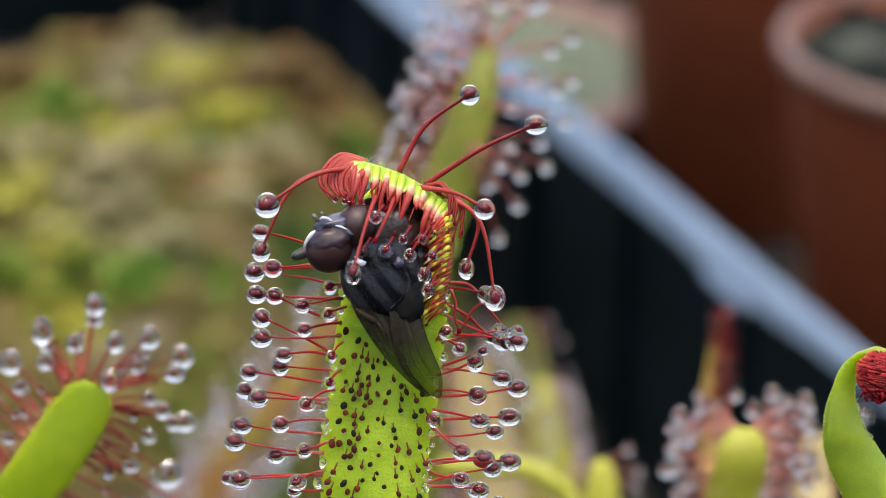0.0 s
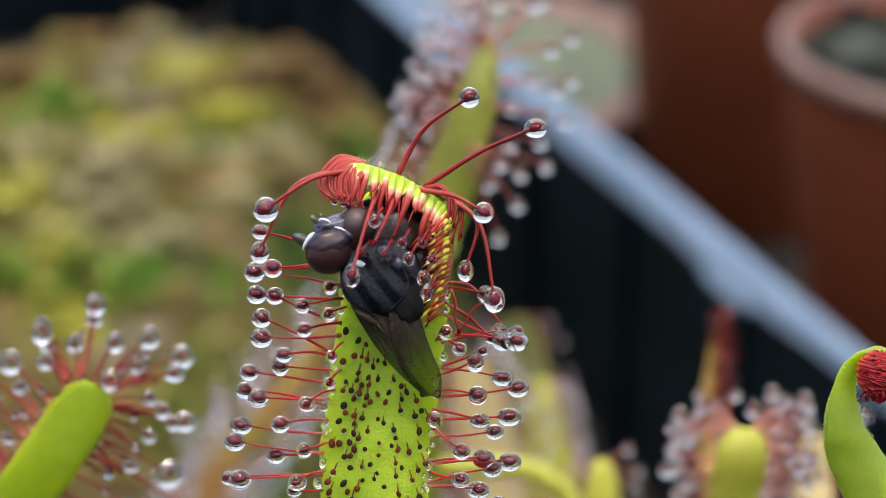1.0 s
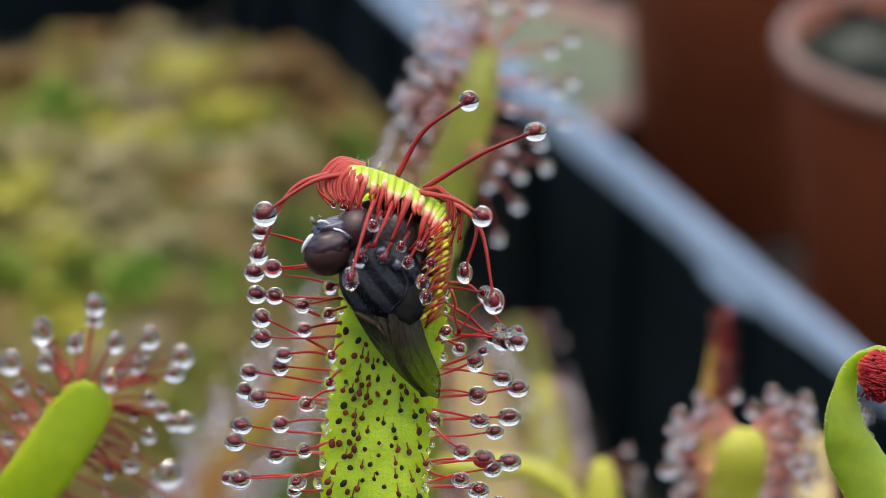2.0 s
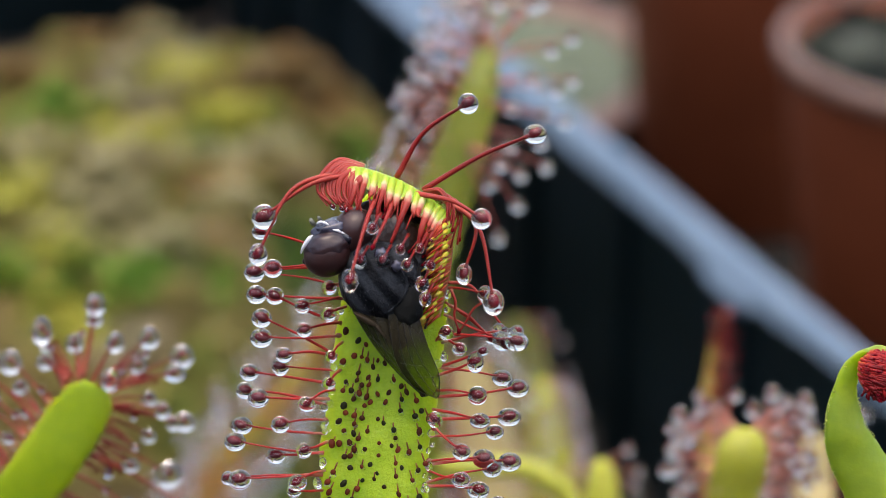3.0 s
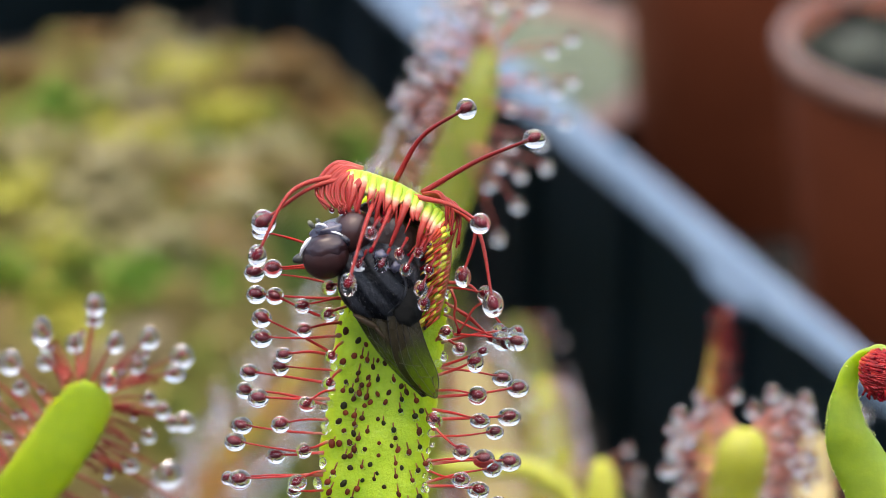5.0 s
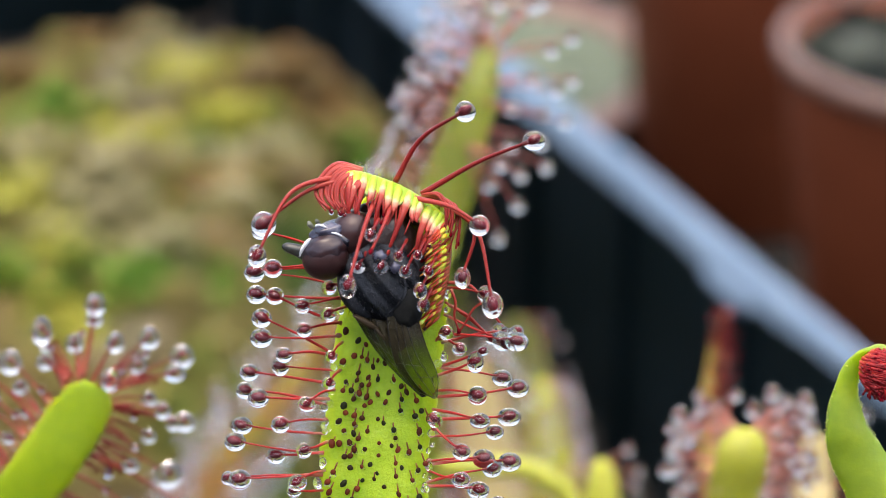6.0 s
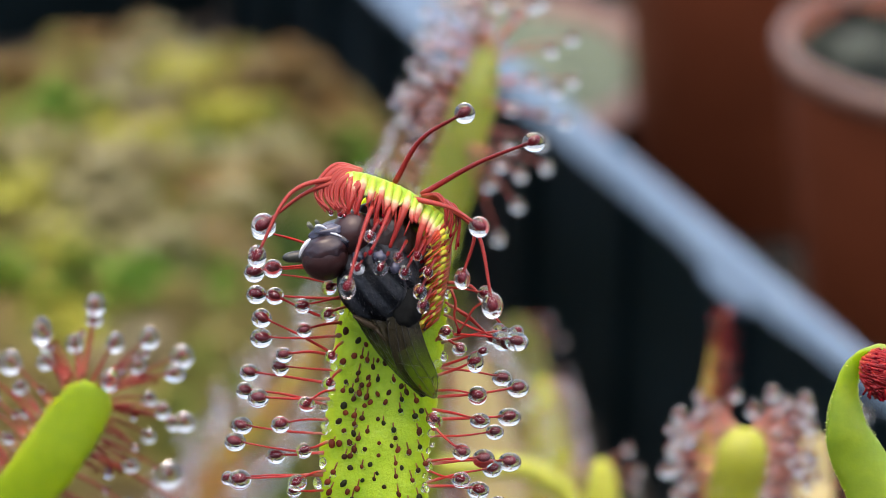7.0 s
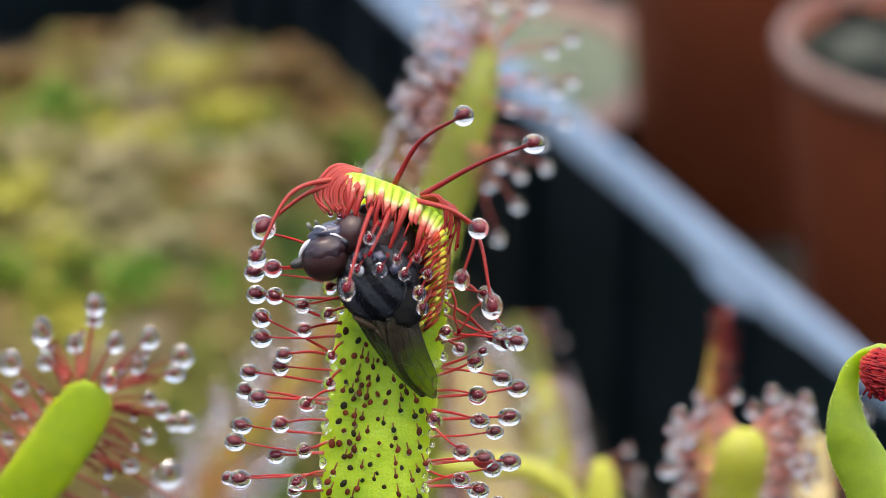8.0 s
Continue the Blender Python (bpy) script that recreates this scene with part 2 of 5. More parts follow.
_mx.inputs["B"].default_value = (0.22, 0.14, 0.05, 1)
_l.new(_r2.outputs["Color"], _mx.inputs["Factor"])
_l.new(_r.outputs["Color"], _mx.inputs["A"])
_l.new(_mx.outputs["Result"], _b.inputs["Base Color"])
_b.inputs["Roughness"].default_value = 0.75
_f = grain(_n, _l, 900, 3)
relief(_n, _l, _b, _f.outputs["Fac"], 0.8, 0.001)


# ---- mesh helpers ----
def finish(bm, name, material, smooth=True):
    me = bpy.data.meshes.new(name)
    bm.to_mesh(me)
    bm.free()
    me.materials.append(material)
    if smooth:
        me.shade_smooth()
    return me


def part(name, bm, material, parent, label="", smooth=True):
    ob = new(name, finish(bm, name, material, smooth))
    ob.parent = parent
    return tagged(ob, label)


def glide(points, k=6):
    """Catmull-Rom through rows of equal length."""
    p = [np.array(q, float) for q in points]
    p = [2 * p[0] - p[1]] + p + [2 * p[-1] - p[-2]]
    rows = []
    for i in range(1, len(p) - 2):
        for j in range(k):
            t = j / k
            rows.append(0.5 * (2 * p[i] + (p[i + 1] - p[i - 1]) * t + (2 * p[i - 1] - 5 * p[i] + 4 * p[i + 1] - p[i + 2]) * t * t
                               + (3 * p[i] - p[i - 1] - 3 * p[i + 1] + p[i + 2]) * t ** 3))
    rows.append(p[-2])
    return rows


def sweep(rows, n=8, side=None, caps=True, wobble=0.0, span=None):
    """Rows of (u, d, v, half width, half thickness) in mm: a closed body with an oval section along them.
    side: the way of the width; without it the section turns with the line. span: the length in mm over which 'along' runs from 0 to 1."""
    bm = bmesh.new()
    layer = bm.verts.layers.float.new("along")
    pts = [Vector(r[:3]) for r in rows]
    rings, last, run = [], None, 0.0
    for i, p in enumerate(pts):
        way = (pts[min(i + 1, len(pts) - 1)] - pts[max(i - 1, 0)]).normalized()
        ref = Vector(side) if side is not None else (last if last else (Vector((0, 1, 0)) if abs(way.y) < 0.9 else Vector((1, 0, 0))))
        a = (ref - way * ref.dot(way)).normalized()
        last = a
        b = way.cross(a)
        ring = []
        for j in range(n):
            q = 2 * math.pi * j / n
            k = 1 + wobble * (noise.noise(p * 2.2 + Vector((j * 1.7, 0, 0))))
            v = bm.verts.new((p + a * math.cos(q) * rows[i][3] * k + b * math.sin(q) * rows[i][4]) * 0.001)
            v[layer] = min(1.0, run / span) if span else i / (len(pts) - 1)
            ring.append(v)
        rings.append(ring)
        run += (pts[min(i + 1, len(pts) - 1)] - p).length
    for r0, r1 in zip(rings, rings[1:]):
        for j in range(n):
            bm.faces.new((r0[j], r0[(j + 1) % n], r1[(j + 1) % n], r1[j]))
    if caps:
        bm.faces.new(rings[0][::-1])
        bm.faces.new(rings[-1])
    bmesh.ops.recalc_face_normals(bm, faces=bm.faces)
    return bm


def ball(radii, centre=(0, 0, 0), turn=None, segs=24, rings=16, rough=0.0):
    """An oval body in mm."""
    bm = bmesh.new()
    bmesh.ops.create_uvsphere(bm, u_segments=segs, v_segments=rings, radius=1)
    for v in bm.verts:
        k = 1 + rough * noise.noise(v.co * 2.3 + Vector(centre))
        p = Vector((v.co.x * radii[0] * k, v.co.y * radii[1] * k, v.co.z * radii[2] * k))
        if turn:
            p = turn @ p
        v.co = (p + Vector(centre)) * 0.001
    return bm


def lathe(profile, n=64, closed=True):
    """A turned body from (radius, z) in metres."""
    bm = bmesh.new()
    rings = [[bm.verts.new((r * math.cos(2 * math.pi * j / n), r * math.sin(2 * math.pi * j / n), z)) for j in range(n)] for r, z in profile]
    pairs = list(zip(rings, rings[1:])) + ([(rings[-1], rings[0])] if closed else [])
    for a, b in pairs:
        for j in range(n):
            bm.faces.new((a[j], a[(j + 1) % n], b[(j + 1) % n], b[j]))
    bmesh.ops.recalc_face_normals(bm, faces=bm.faces)
    return bm


def drop_mesh(name):
    """A dew drop of radius 1 mm, a little heavier below."""
    bm = bmesh.new()
    bmesh.ops.create_uvsphere(bm, u_segments=24, v_segments=16, radius=0.001)
    for v in bm.verts:
        k = 1 + 0.06 * max(0, -v.co.z * 1000) ** 2 - 0.04 * max(0, v.co.z * 1000)
        v.co.x *= k
        v.co.y *= k
    return finish(bm, name, DEW)


DROP = drop_mesh("droplet")
GLAND_MESH = finish(ball((0.62, 0.62, 1.0), segs=14, rings=10, rough=0.12), "gland", GLAND)
DOT_MESH = finish(ball((1, 1, 0.85), segs=12, rings=8, rough=0.15), "gland", GLAND_DARK)
MOVERS = []          # things and parts that move, with their rows
TIMES = (0.0, 0.5, 1.0, 1.5, 3.0, 3.5, 4.0, 4.5, 6.0, 6.5, 7.0, 7.5, 8.0)
SHARE = (0.0, 0.107, 0.185, 0.285, 0.505, 0.545, 0.635, 0.695, 0.845, 0.885, 0.912, 0.955, 1.0)   # how far the curling has gone


def leaf_base(name, ground, label, group="sundew leaves"):
    """The Empty of a leaf, at the peat; its parts lie in the tilted space, in mm from the origin of the place."""
    ob = new(name)
    ob.empty_display_size = 0.01
    ob.matrix_world = Matrix.Translation(ground) @ pose(0, 0, 0, TILT, 0, 0)
    tagged(ob, label, "sundew leaf", group)
    shift = ob.matrix_world.inverted() @ Vector((0, 0, 0))
    return ob, shift


def put(name, mesh, parent, at, shift=Vector(), material=None, label=""):
    ob = new(name, mesh)
    ob.parent = parent
    ob.location = Vector(at) * 0.001 + shift
    return tagged(ob, label)


def set_in(name, bm, material, parent, shift, label=""):
    ob = part(name, bm, material, parent, label)
    ob.location = shift
    return ob


def tentacle(leaf, shift, root, mid, tip, r, drop=None, material=None, gland=0.15, drop_at=(0, 0), label="", k=5, n=6, mids=(), taper=(1.25, 0.7), fill=0.56, span=None):
    """A stalk from root by way of mid to tip, with its gland and its dew drop; the origin is the root."""
    root, mid, tip = Vector(root), Vector(mid), Vector(tip)
    rows = [(*(q - root), 1, 1) for q in (root, mid, *[Vector(q) for q in mids], tip)]
    rows = glide(rows, k)
    last = len(rows) - 1
    if len(taper) == 2:
        girth = [r * (taper[0] + (taper[1] - taper[0]) * i / last) for i in range(last + 1)]
    else:      # slim root, belly at a quarter, slim end
        girth = [r * float(np.interp(i / last, np.linspace(0, 1, len(taper)) if len(taper) > 3 else (0, 0.25, 1), taper)) for i in range(last + 1)]
    rows = [(*q[:3], girth[i], girth[i]) for i, q in enumerate(rows)]
    ob = part("tentacle", sweep(rows, n, wobble=0.16, span=span), material or STALK, leaf, label)
    ob.location = root * 0.001 + shift
    way = (tip - (Vector(mids[-1]) if mids else mid)).normalized()
    if gland and drop:      # a gland fills a good part of its drop
        gland = max(gland, fill * min(drop))
    if gland:
        g = put("gland", GLAND_MESH, ob, tip - root + way * gland * 0.3)
        g.rotation_mode = "QUATERNION"
        g.rotation_quaternion = way.to_track_quat("Z", "Y")
        g.scale = (gland, gland, gland)
    if drop:
        o = tip - root + Vector((drop_at[0], 0, drop_at[1] - 0.10 * drop[1])) + way * gland * 0.3
        b = put("droplet", DROP, ob, o)
        b.scale = (drop[0], (drop[0] + drop[1]) / 2, drop[1])
    return ob


# ---- the setting: ground, tray, peat, moss ----
FLOOR_Z, PEAT_Z, RIM_Z = -0.230, -0.188, -0.121
bm = bmesh.new()
bmesh.ops.create_grid(bm, x_segments=40, y_segments=40, size=400)
ob = new("ground", finish(bm, "ground", GROUND))
ob.location.z = FLOOR_Z
tagged(ob, "dark damp gravel under the tray and pots", "ground", kind="structure")

# translucent white for the added panels that pass sky light on to the dew
DIFFUSER, _n, _l, _b = shader("milky_diffuser")
_b.inputs["Base Color"].default_value, _b.inputs["Roughness"].default_value = (0.8, 0.81, 0.8, 1), 0.4
_t = _n.new("ShaderNodeBsdfTranslucent")
_t.inputs["Color"].default_value = (0.92, 0.93, 0.92, 1)
_mix = _n.new("ShaderNodeMixShader")
_mix.inputs["Fac"].default_value = 0.85
_l.new(_b.outputs[0], _mix.inputs[1])
_l.new(_t.outputs[0], _mix.inputs[2])
_l.new(_mix.outputs[0], _n["Material Output"].inputs["Surface"])
WALL_PAINT = surface("grey_plaster", [(0.3, (0.20, 0.19, 0.17)), (0.7, (0.28, 0.27, 0.25))], 8, 0.8, 0.5, 0.002, 60)


def plain_wall(name, y0, y1, top, material, label, across=False):
    """A wall 4 m long from y0 to y1, or, across, from x = y0 to y1 and 1.8 m long between the other two."""
    bm = bmesh.new()
    bmesh.ops.create_cube(bm, size=1)
    for v in bm.verts:
        along, thick = v.co.x * (1.80 if across else 4.0), y0 + (v.co.y + 0.5) * (y1 - y0)
        v.co = Vector((thick, along - 0.09, 0) if across else (along, thick, 0)) + Vector((0, 0, FLOOR_Z + (v.co.z + 0.5) * (top - FLOOR_Z)))
    bmesh.ops.bevel(bm, geom=bm.edges[:], offset=0.001, segments=1, affect="EDGES")
    tagged(new(name, finish(bm, name, material, False)), label, "wall", kind="structure")


# added walls, all out of view: three bright panels for the dew, one grey
plain_wall("wall_north", 0.82, 0.824, 0.0, DIFFUSER, "low milky panel added unseen behind the pots to brighten the dew")
plain_wall("wall_east", 0.95, 0.954, 0.30, DIFFUSER, "milky panel added unseen beside the tray to brighten the dew", True)
plain_wall("wall_west", -0.954, -0.95, 0.30, DIFFUSER, "milky panel added unseen beside the tray to brighten the dew", True)
plain_wall("wall_south", -1.10, -1.00, 0.70, WALL_PAINT, "plain grey plastered wall added unseen to close the place")

# tray space: a along the far-running side, b outwards across it
TRAY_AT = Vector((0.0580, 0.1961, 0.0))
TRAY_TURN = math.atan2(0.9200, -0.3920)
tray = new("planting_tray")
tray.matrix_world = Matrix.Translation((TRAY_AT.x, TRAY_AT.y, FLOOR_Z)) @ Matrix.Rotation(TRAY_TURN, 4, "Z")
tagged(tray, "deep black plastic planting tray with a pale blue-grey rim", "planting tray")
A0, A1, B0, B1 = -0.40, 0.34, -0.006, 0.40     # inside of the tray: along and across (to the left of the side)
DEEP = RIM_Z - FLOOR_Z


def box(bm, x0, x1, y0, y1, z0, z1):
    v = [bm.verts.new(p) for p in ((x0, y0, z0), (x1, y0, z0), (x1, y1, z0), (x0, y1, z0), (x0, y0, z1), (x1, y0, z1), (x1, y1, z1), (x0, y1, z1))]
    for f in ((0, 3, 2, 1), (4, 5, 6, 7), (0, 1, 5, 4), (1, 2, 6, 5), (2, 3, 7, 6), (3, 0, 4, 7)):
        bm.faces.new([v[i] for i in f])


def slab(name, x0, x1, y0, y1, z0, z1, material, parent, bevel=0.001, label=""):
    bm = bmesh.new()
    box(bm, x0, x1, y0, y1, z0, z1)
    bmesh.ops.bevel(bm, geom=bm.edges[:], offset=bevel, segments=2, affect="EDGES", profile=0.5)
    return part(name, bm, material, parent, label)


slab("wall", A0, A1, B0 - 0.003, B0, 0.004, DEEP - 0.004, BLACK_PLASTIC, tray)
slab("wall", A0, A1, B1, B1 + 0.003, 0.004, DEEP - 0.004, BLACK_PLASTIC, tray)
slab("wall", A0 - 0.003, A0, B0, B1, 0.004, DEEP - 0.004, BLACK_PLASTIC, tray)
slab("wall", A1, A1 + 0.003, B0, B1, 0.004, DEEP - 0.004, BLACK_PLASTIC, tray)
slab("base", A0 - 0.003, A1 + 0.003, B0 - 0.003, B1 + 0.003, 0.0, 0.004, BLACK_PLASTIC, tray)
for i in range(18):      # upright ribs on the inside of the near-running side
    a = A0 + 0.02 + i * 0.041
    slab("rib", a, a + 0.006, B0, B0 + 0.003, 0.006, DEEP - 0.006, BLACK_PLASTIC, tray, 0.0008)
bm = bmesh.new()
LIP = ((-0.0031, -0.004), (-0.0036, 0.0), (-0.0030, 0.0016), (-0.0014, 0.002), (0.0004, 0.0012), (0.0020, -0.0006), (0.0031, -0.0026), (0.0034, -0.004))
ends = [[bm.verts.new((a, b * (k if b > 0 else 1), DEEP + z * (k if z < 0 else 1))) for b, z in LIP] for a, k in ((A0 - 0.012, 0.12), (-0.02, 0.15), (0.0, 0.28), (0.020, 0.55), (0.030, 0.62), (0.042, 0.48), (0.09, 0.66), (0.15, 0.95), (A1 + 0.012, 1.3))]
for e0, e1 in zip(ends, ends[1:]):
    for j in range(8):
        bm.faces.new((e0[j], e0[(j + 1) % 8], e1[(j + 1) % 8], e1[j]))
bm.faces.new(ends[0][::-1])
bm.faces.new(ends[-1])
bmesh.ops.recalc_face_normals(bm, faces=bm.faces)
part("rim", bm, RIM_PLASTIC, tray, "pale blue-grey rim", False)
slab("rim", A0 - 0.012, A1 + 0.012, B1 - 0.003, B1 + 0.010, DEEP - 0.004, DEEP + 0.002, RIM_PLASTIC, tray, 0.0018)
slab("rim", A0 - 0.012, A0 + 0.001, B0 + 0.0105, B1 - 0.003, DEEP - 0.004, DEEP + 0.002, RIM_PLASTIC, tray, 0.0018)
slab("rim", A1 - 0.001, A1 + 0.012, B0 + 0.0105, B1 - 0.003, DEEP - 0.004, DEEP + 0.002, RIM_PLASTIC, tray, 0.0018)
slab("rim_tab", 0.018, 0.031, 0.0018, 0.0036, DEEP - 0.0034, DEEP - 0.0012, RIM_PLASTIC, tray, 0.0008)
slab("rim_tab", 0.125, 0.240, 0.0026, 0.0062, DEEP - 0.0040, DEEP - 0.0015, RIM_PLASTIC, tray, 0.0008)

bm = bmesh.new()
bmesh.ops.create_grid(bm, x_segments=90, y_segments=60, size=1)
for v in bm.verts:
    x, y = A0 + (v.co.x + 1) / 2 * (A1 - A0), B0 + (v.co.y + 1) / 2 * (B1 - B0)
    v.co = Vector((x, y, PEAT_Z - FLOOR_Z + 0.006 * noise.fractal(Vector((x * 30, y * 30, 0)), 1.0, 2.0, 4)))
peat = new("peat", finish(bm, "peat", PEAT))
peat.matrix_world = tray.matrix_world.copy()
tagged(peat, "dark wet peat filling the bottom of the tray", "soil", kind="stuff")

MX, MY, MA, MB = -0.080, 0.250, 0.085, 0.088


def moss_height(x, y):
    x0 = x
    if x > MX:      # the near flank falls away earlier
        x0 = x + 0.034 * max(0.0, min(1.0, (0.290 - y) / 0.05)) * (x - MX) / MA
    r = (abs((x0 - MX) / MA) ** 3.2 + abs((y - MY) / MB) ** 3.2) ** (1 / 3.2)
    r += 0.07 * noise.noise(Vector((x * 40, y * 40, 3.1)))
    top = -0.1215 + 0.005 * noise.noise(Vector((x * 38, y * 38, 0))) + 0.006 * noise.noise(Vector((x * 95, y * 95, 7)))
    top += 0.0035 * noise.noise(Vector((x * 260, y * 260, 1)))
    k = max(0.0, min(1.0, (1.06 - r) / 0.34))
    return PEAT_Z - 0.006 + (top - PEAT_Z + 0.006) * math.sin(k * math.pi / 2) ** 0.8


bm = bmesh.new()
bmesh.ops.create_grid(bm, x_segments=170, y_segments=180, size=1)
for v in bm.verts:
    x, y = MX + v.co.x * MA * 1.12, MY + v.co.y * MB * 1.12
    v.co = Vector((x, y, moss_height(x, y)))
moss = new("moss_mound", finish(bm, "moss_mound", MOSS))
tagged(moss, "mound of yellow-green and straw-brown sphagnum moss", "moss", kind="stuff")

# sprigs standing out of the mound
rng = random.Random(5)
vs, fs = [], []
for _ in range(9000):
    x, y = MX + rng.uniform(-1, 1) * MA, MY + rng.uniform(-1, 1) * MB
    z = moss_height(x, y)
    if z < PEAT_Z + 0.01:
        continue
    s = rng.uniform(0.0012, 0.0034)
    a0 = rng.uniform(0, 6.28)
    for q in range(5):
        a = a0 + q * 1.2566 + rng.uniform(-0.3, 0.3)
        c, e = math.cos(a), math.sin(a)
        up = rng.uniform(0.3, 1.1)
        i = len(vs)
        vs += [(x, y, z - 0.0006), (x + s * (0.5 * c - 0.2 * e), y + s * (0.5 * e + 0.2 * c), z + s * up * 0.6),
               (x + s * c, y + s * e, z + s * up), (x + s * (0.5 * c + 0.2 * e), y + s * (0.5 * e - 0.2 * c), z + s * up * 0.6),
               (x + s * 0.5 * c, y + s * 0.5 * e, z + s * up * 0.45)]
        fs += [(i, i + 1, i + 4), (i + 1, i + 2, i + 4), (i + 2, i + 3, i + 4), (i + 3, i, i + 4), (i, i + 3, i + 2, i + 1)]
me = bpy.data.meshes.new("moss_sprigs")
me.from_pydata(vs, [], fs)
me.materials.append(MOSS)
tagged(new("moss_sprigs", me), "loose sprigs of sphagnum moss standing out of the mound", "moss", kind="stuff")


# tufts of other mosses growing in the mound: green, brown, straw-pale, yellow
TUFT_MATS = {
    "G": (surface("green_moss", [(0.3, (0.06, 0.16, 0.008)), (0.7, (0.15, 0.30, 0.02))], 200, 0.8, 0.6, 0.001, 900), "bright green tuft of moss"),
    "B": (surface("brown_moss", [(0.3, (0.12, 0.065, 0.015)), (0.7, (0.25, 0.15, 0.04))], 200, 0.8, 0.6, 0.001, 900), "rusty brown tuft of moss"),
    "S": (surface("straw_moss", [(0.3, (0.24, 0.215, 0.095)), (0.7, (0.37, 0.335, 0.175))], 200, 0.8, 0.6, 0.001, 900), "straw-pale dry tuft of moss"),
    "Y": (surface("yellow_moss", [(0.3, (0.28, 0.29, 0.03)), (0.7, (0.44, 0.42, 0.06))], 200, 0.8, 0.6, 0.001, 900), "yellow-green tuft of moss"),
}
rng = random.Random(19)
for key, tx, ty, tr in [
        ("G", -0.0110, 0.2749, 0.0058), ("G", -0.0737, 0.2814, 0.0034), ("G", -0.0690, 0.2144, 0.0036),
        ("G", -0.0432, 0.2172, 0.0050), ("G", -0.0571, 0.2134, 0.0031), ("G", -0.0162, 0.2472, 0.0040),
        ("B", -0.0739, 0.3225, 0.0075), ("B", -0.0317, 0.3039, 0.0080), ("B", -0.0228, 0.2869, 0.0055),
        ("B", -0.0840, 0.3010, 0.0050), ("S", -0.0538, 0.2367, 0.0056), ("S", -0.0375, 0.2428, 0.0031),
        ("S", -0.0529, 0.3146, 0.0047), ("S", -0.0338, 0.2685, 0.0046), ("Y", -0.0403, 0.2814, 0.0047),
        ("Y", -0.0680, 0.2280, 0.0038), ("Y", -0.0509, 0.2981, 0.0049), ("Y", -0.0554, 0.2660, 0.0042),
        ("S", -0.0755, 0.2635, 0.0042), ("S", -0.0625, 0.2476, 0.0042), ("S", -0.0550, 0.2623, 0.0040), ("B", -0.0410, 0.2480, 0.0044), ("S", -0.0668, 0.2329, 0.0036), ("Y", -0.0620, 0.2707, 0.0045), ("S", -0.0454, 0.2231, 0.0034), ("Y", -0.0746, 0.2433, 0.0040), ("S", -0.0379, 0.2635, 0.0036),
        ("Y", -0.0707, 0.2345, 0.0042), ("Y", -0.0640, 0.2150, 0.0040), ("Y", -0.0575, 0.2050, 0.0036), ("G", -0.0480, 0.2120, 0.0034), ("Y", -0.0810, 0.2540, 0.0046)]:
    vs, fs = [], []
    for _ in range(420):
        x, y = tx + rng.gauss(0, 0.85) * tr, ty + rng.gauss(0, 0.7) * tr
        if noise.noise(Vector((x * 230, y * 230, tx * 50))) < -0.12:
            continue
        z = moss_height(x, y) + 0.0004
        if z < PEAT_Z + 0.02:
            continue
        size = rng.uniform(0.0012, 0.0028)
        a0 = rng.uniform(0, 6.28)
        for w in range(5):
            c, e = math.cos(a0 + w * 1.2566), math.sin(a0 + w * 1.2566)
            up = rng.uniform(0.2, 1.0)
            i = len(vs)
            vs += [(x, y, z - 0.004), (x + size * (0.5 * c - 0.28 * e), y + size * (0.5 * e + 0.28 * c), z + size * up * 0.6), (x + size * c, y + size * e, z + size * up),
                   (x + size * (0.5 * c + 0.28 * e), y + size * (0.5 * e - 0.28 * c), z + size * up * 0.6), (x + size * 0.5 * c, y + size * 0.5 * e, z + size * up * 0.4 - 0.0005)]
            fs += [(i, i + 1, i + 4), (i + 1, i + 2, i + 4), (i + 2, i + 3, i + 4), (i + 3, i, i + 4), (i, i + 3, i + 2, i + 1)]
    me = bpy.data.meshes.new("moss_tuft")
    me.from_pydata(vs, [], fs)
    me.materials.append(TUFT_MATS[key][0])
    tagged(new("moss_tuft", me), TUFT_MATS[key][1] + " in the sphagnum mound", "moss", kind="stuff")


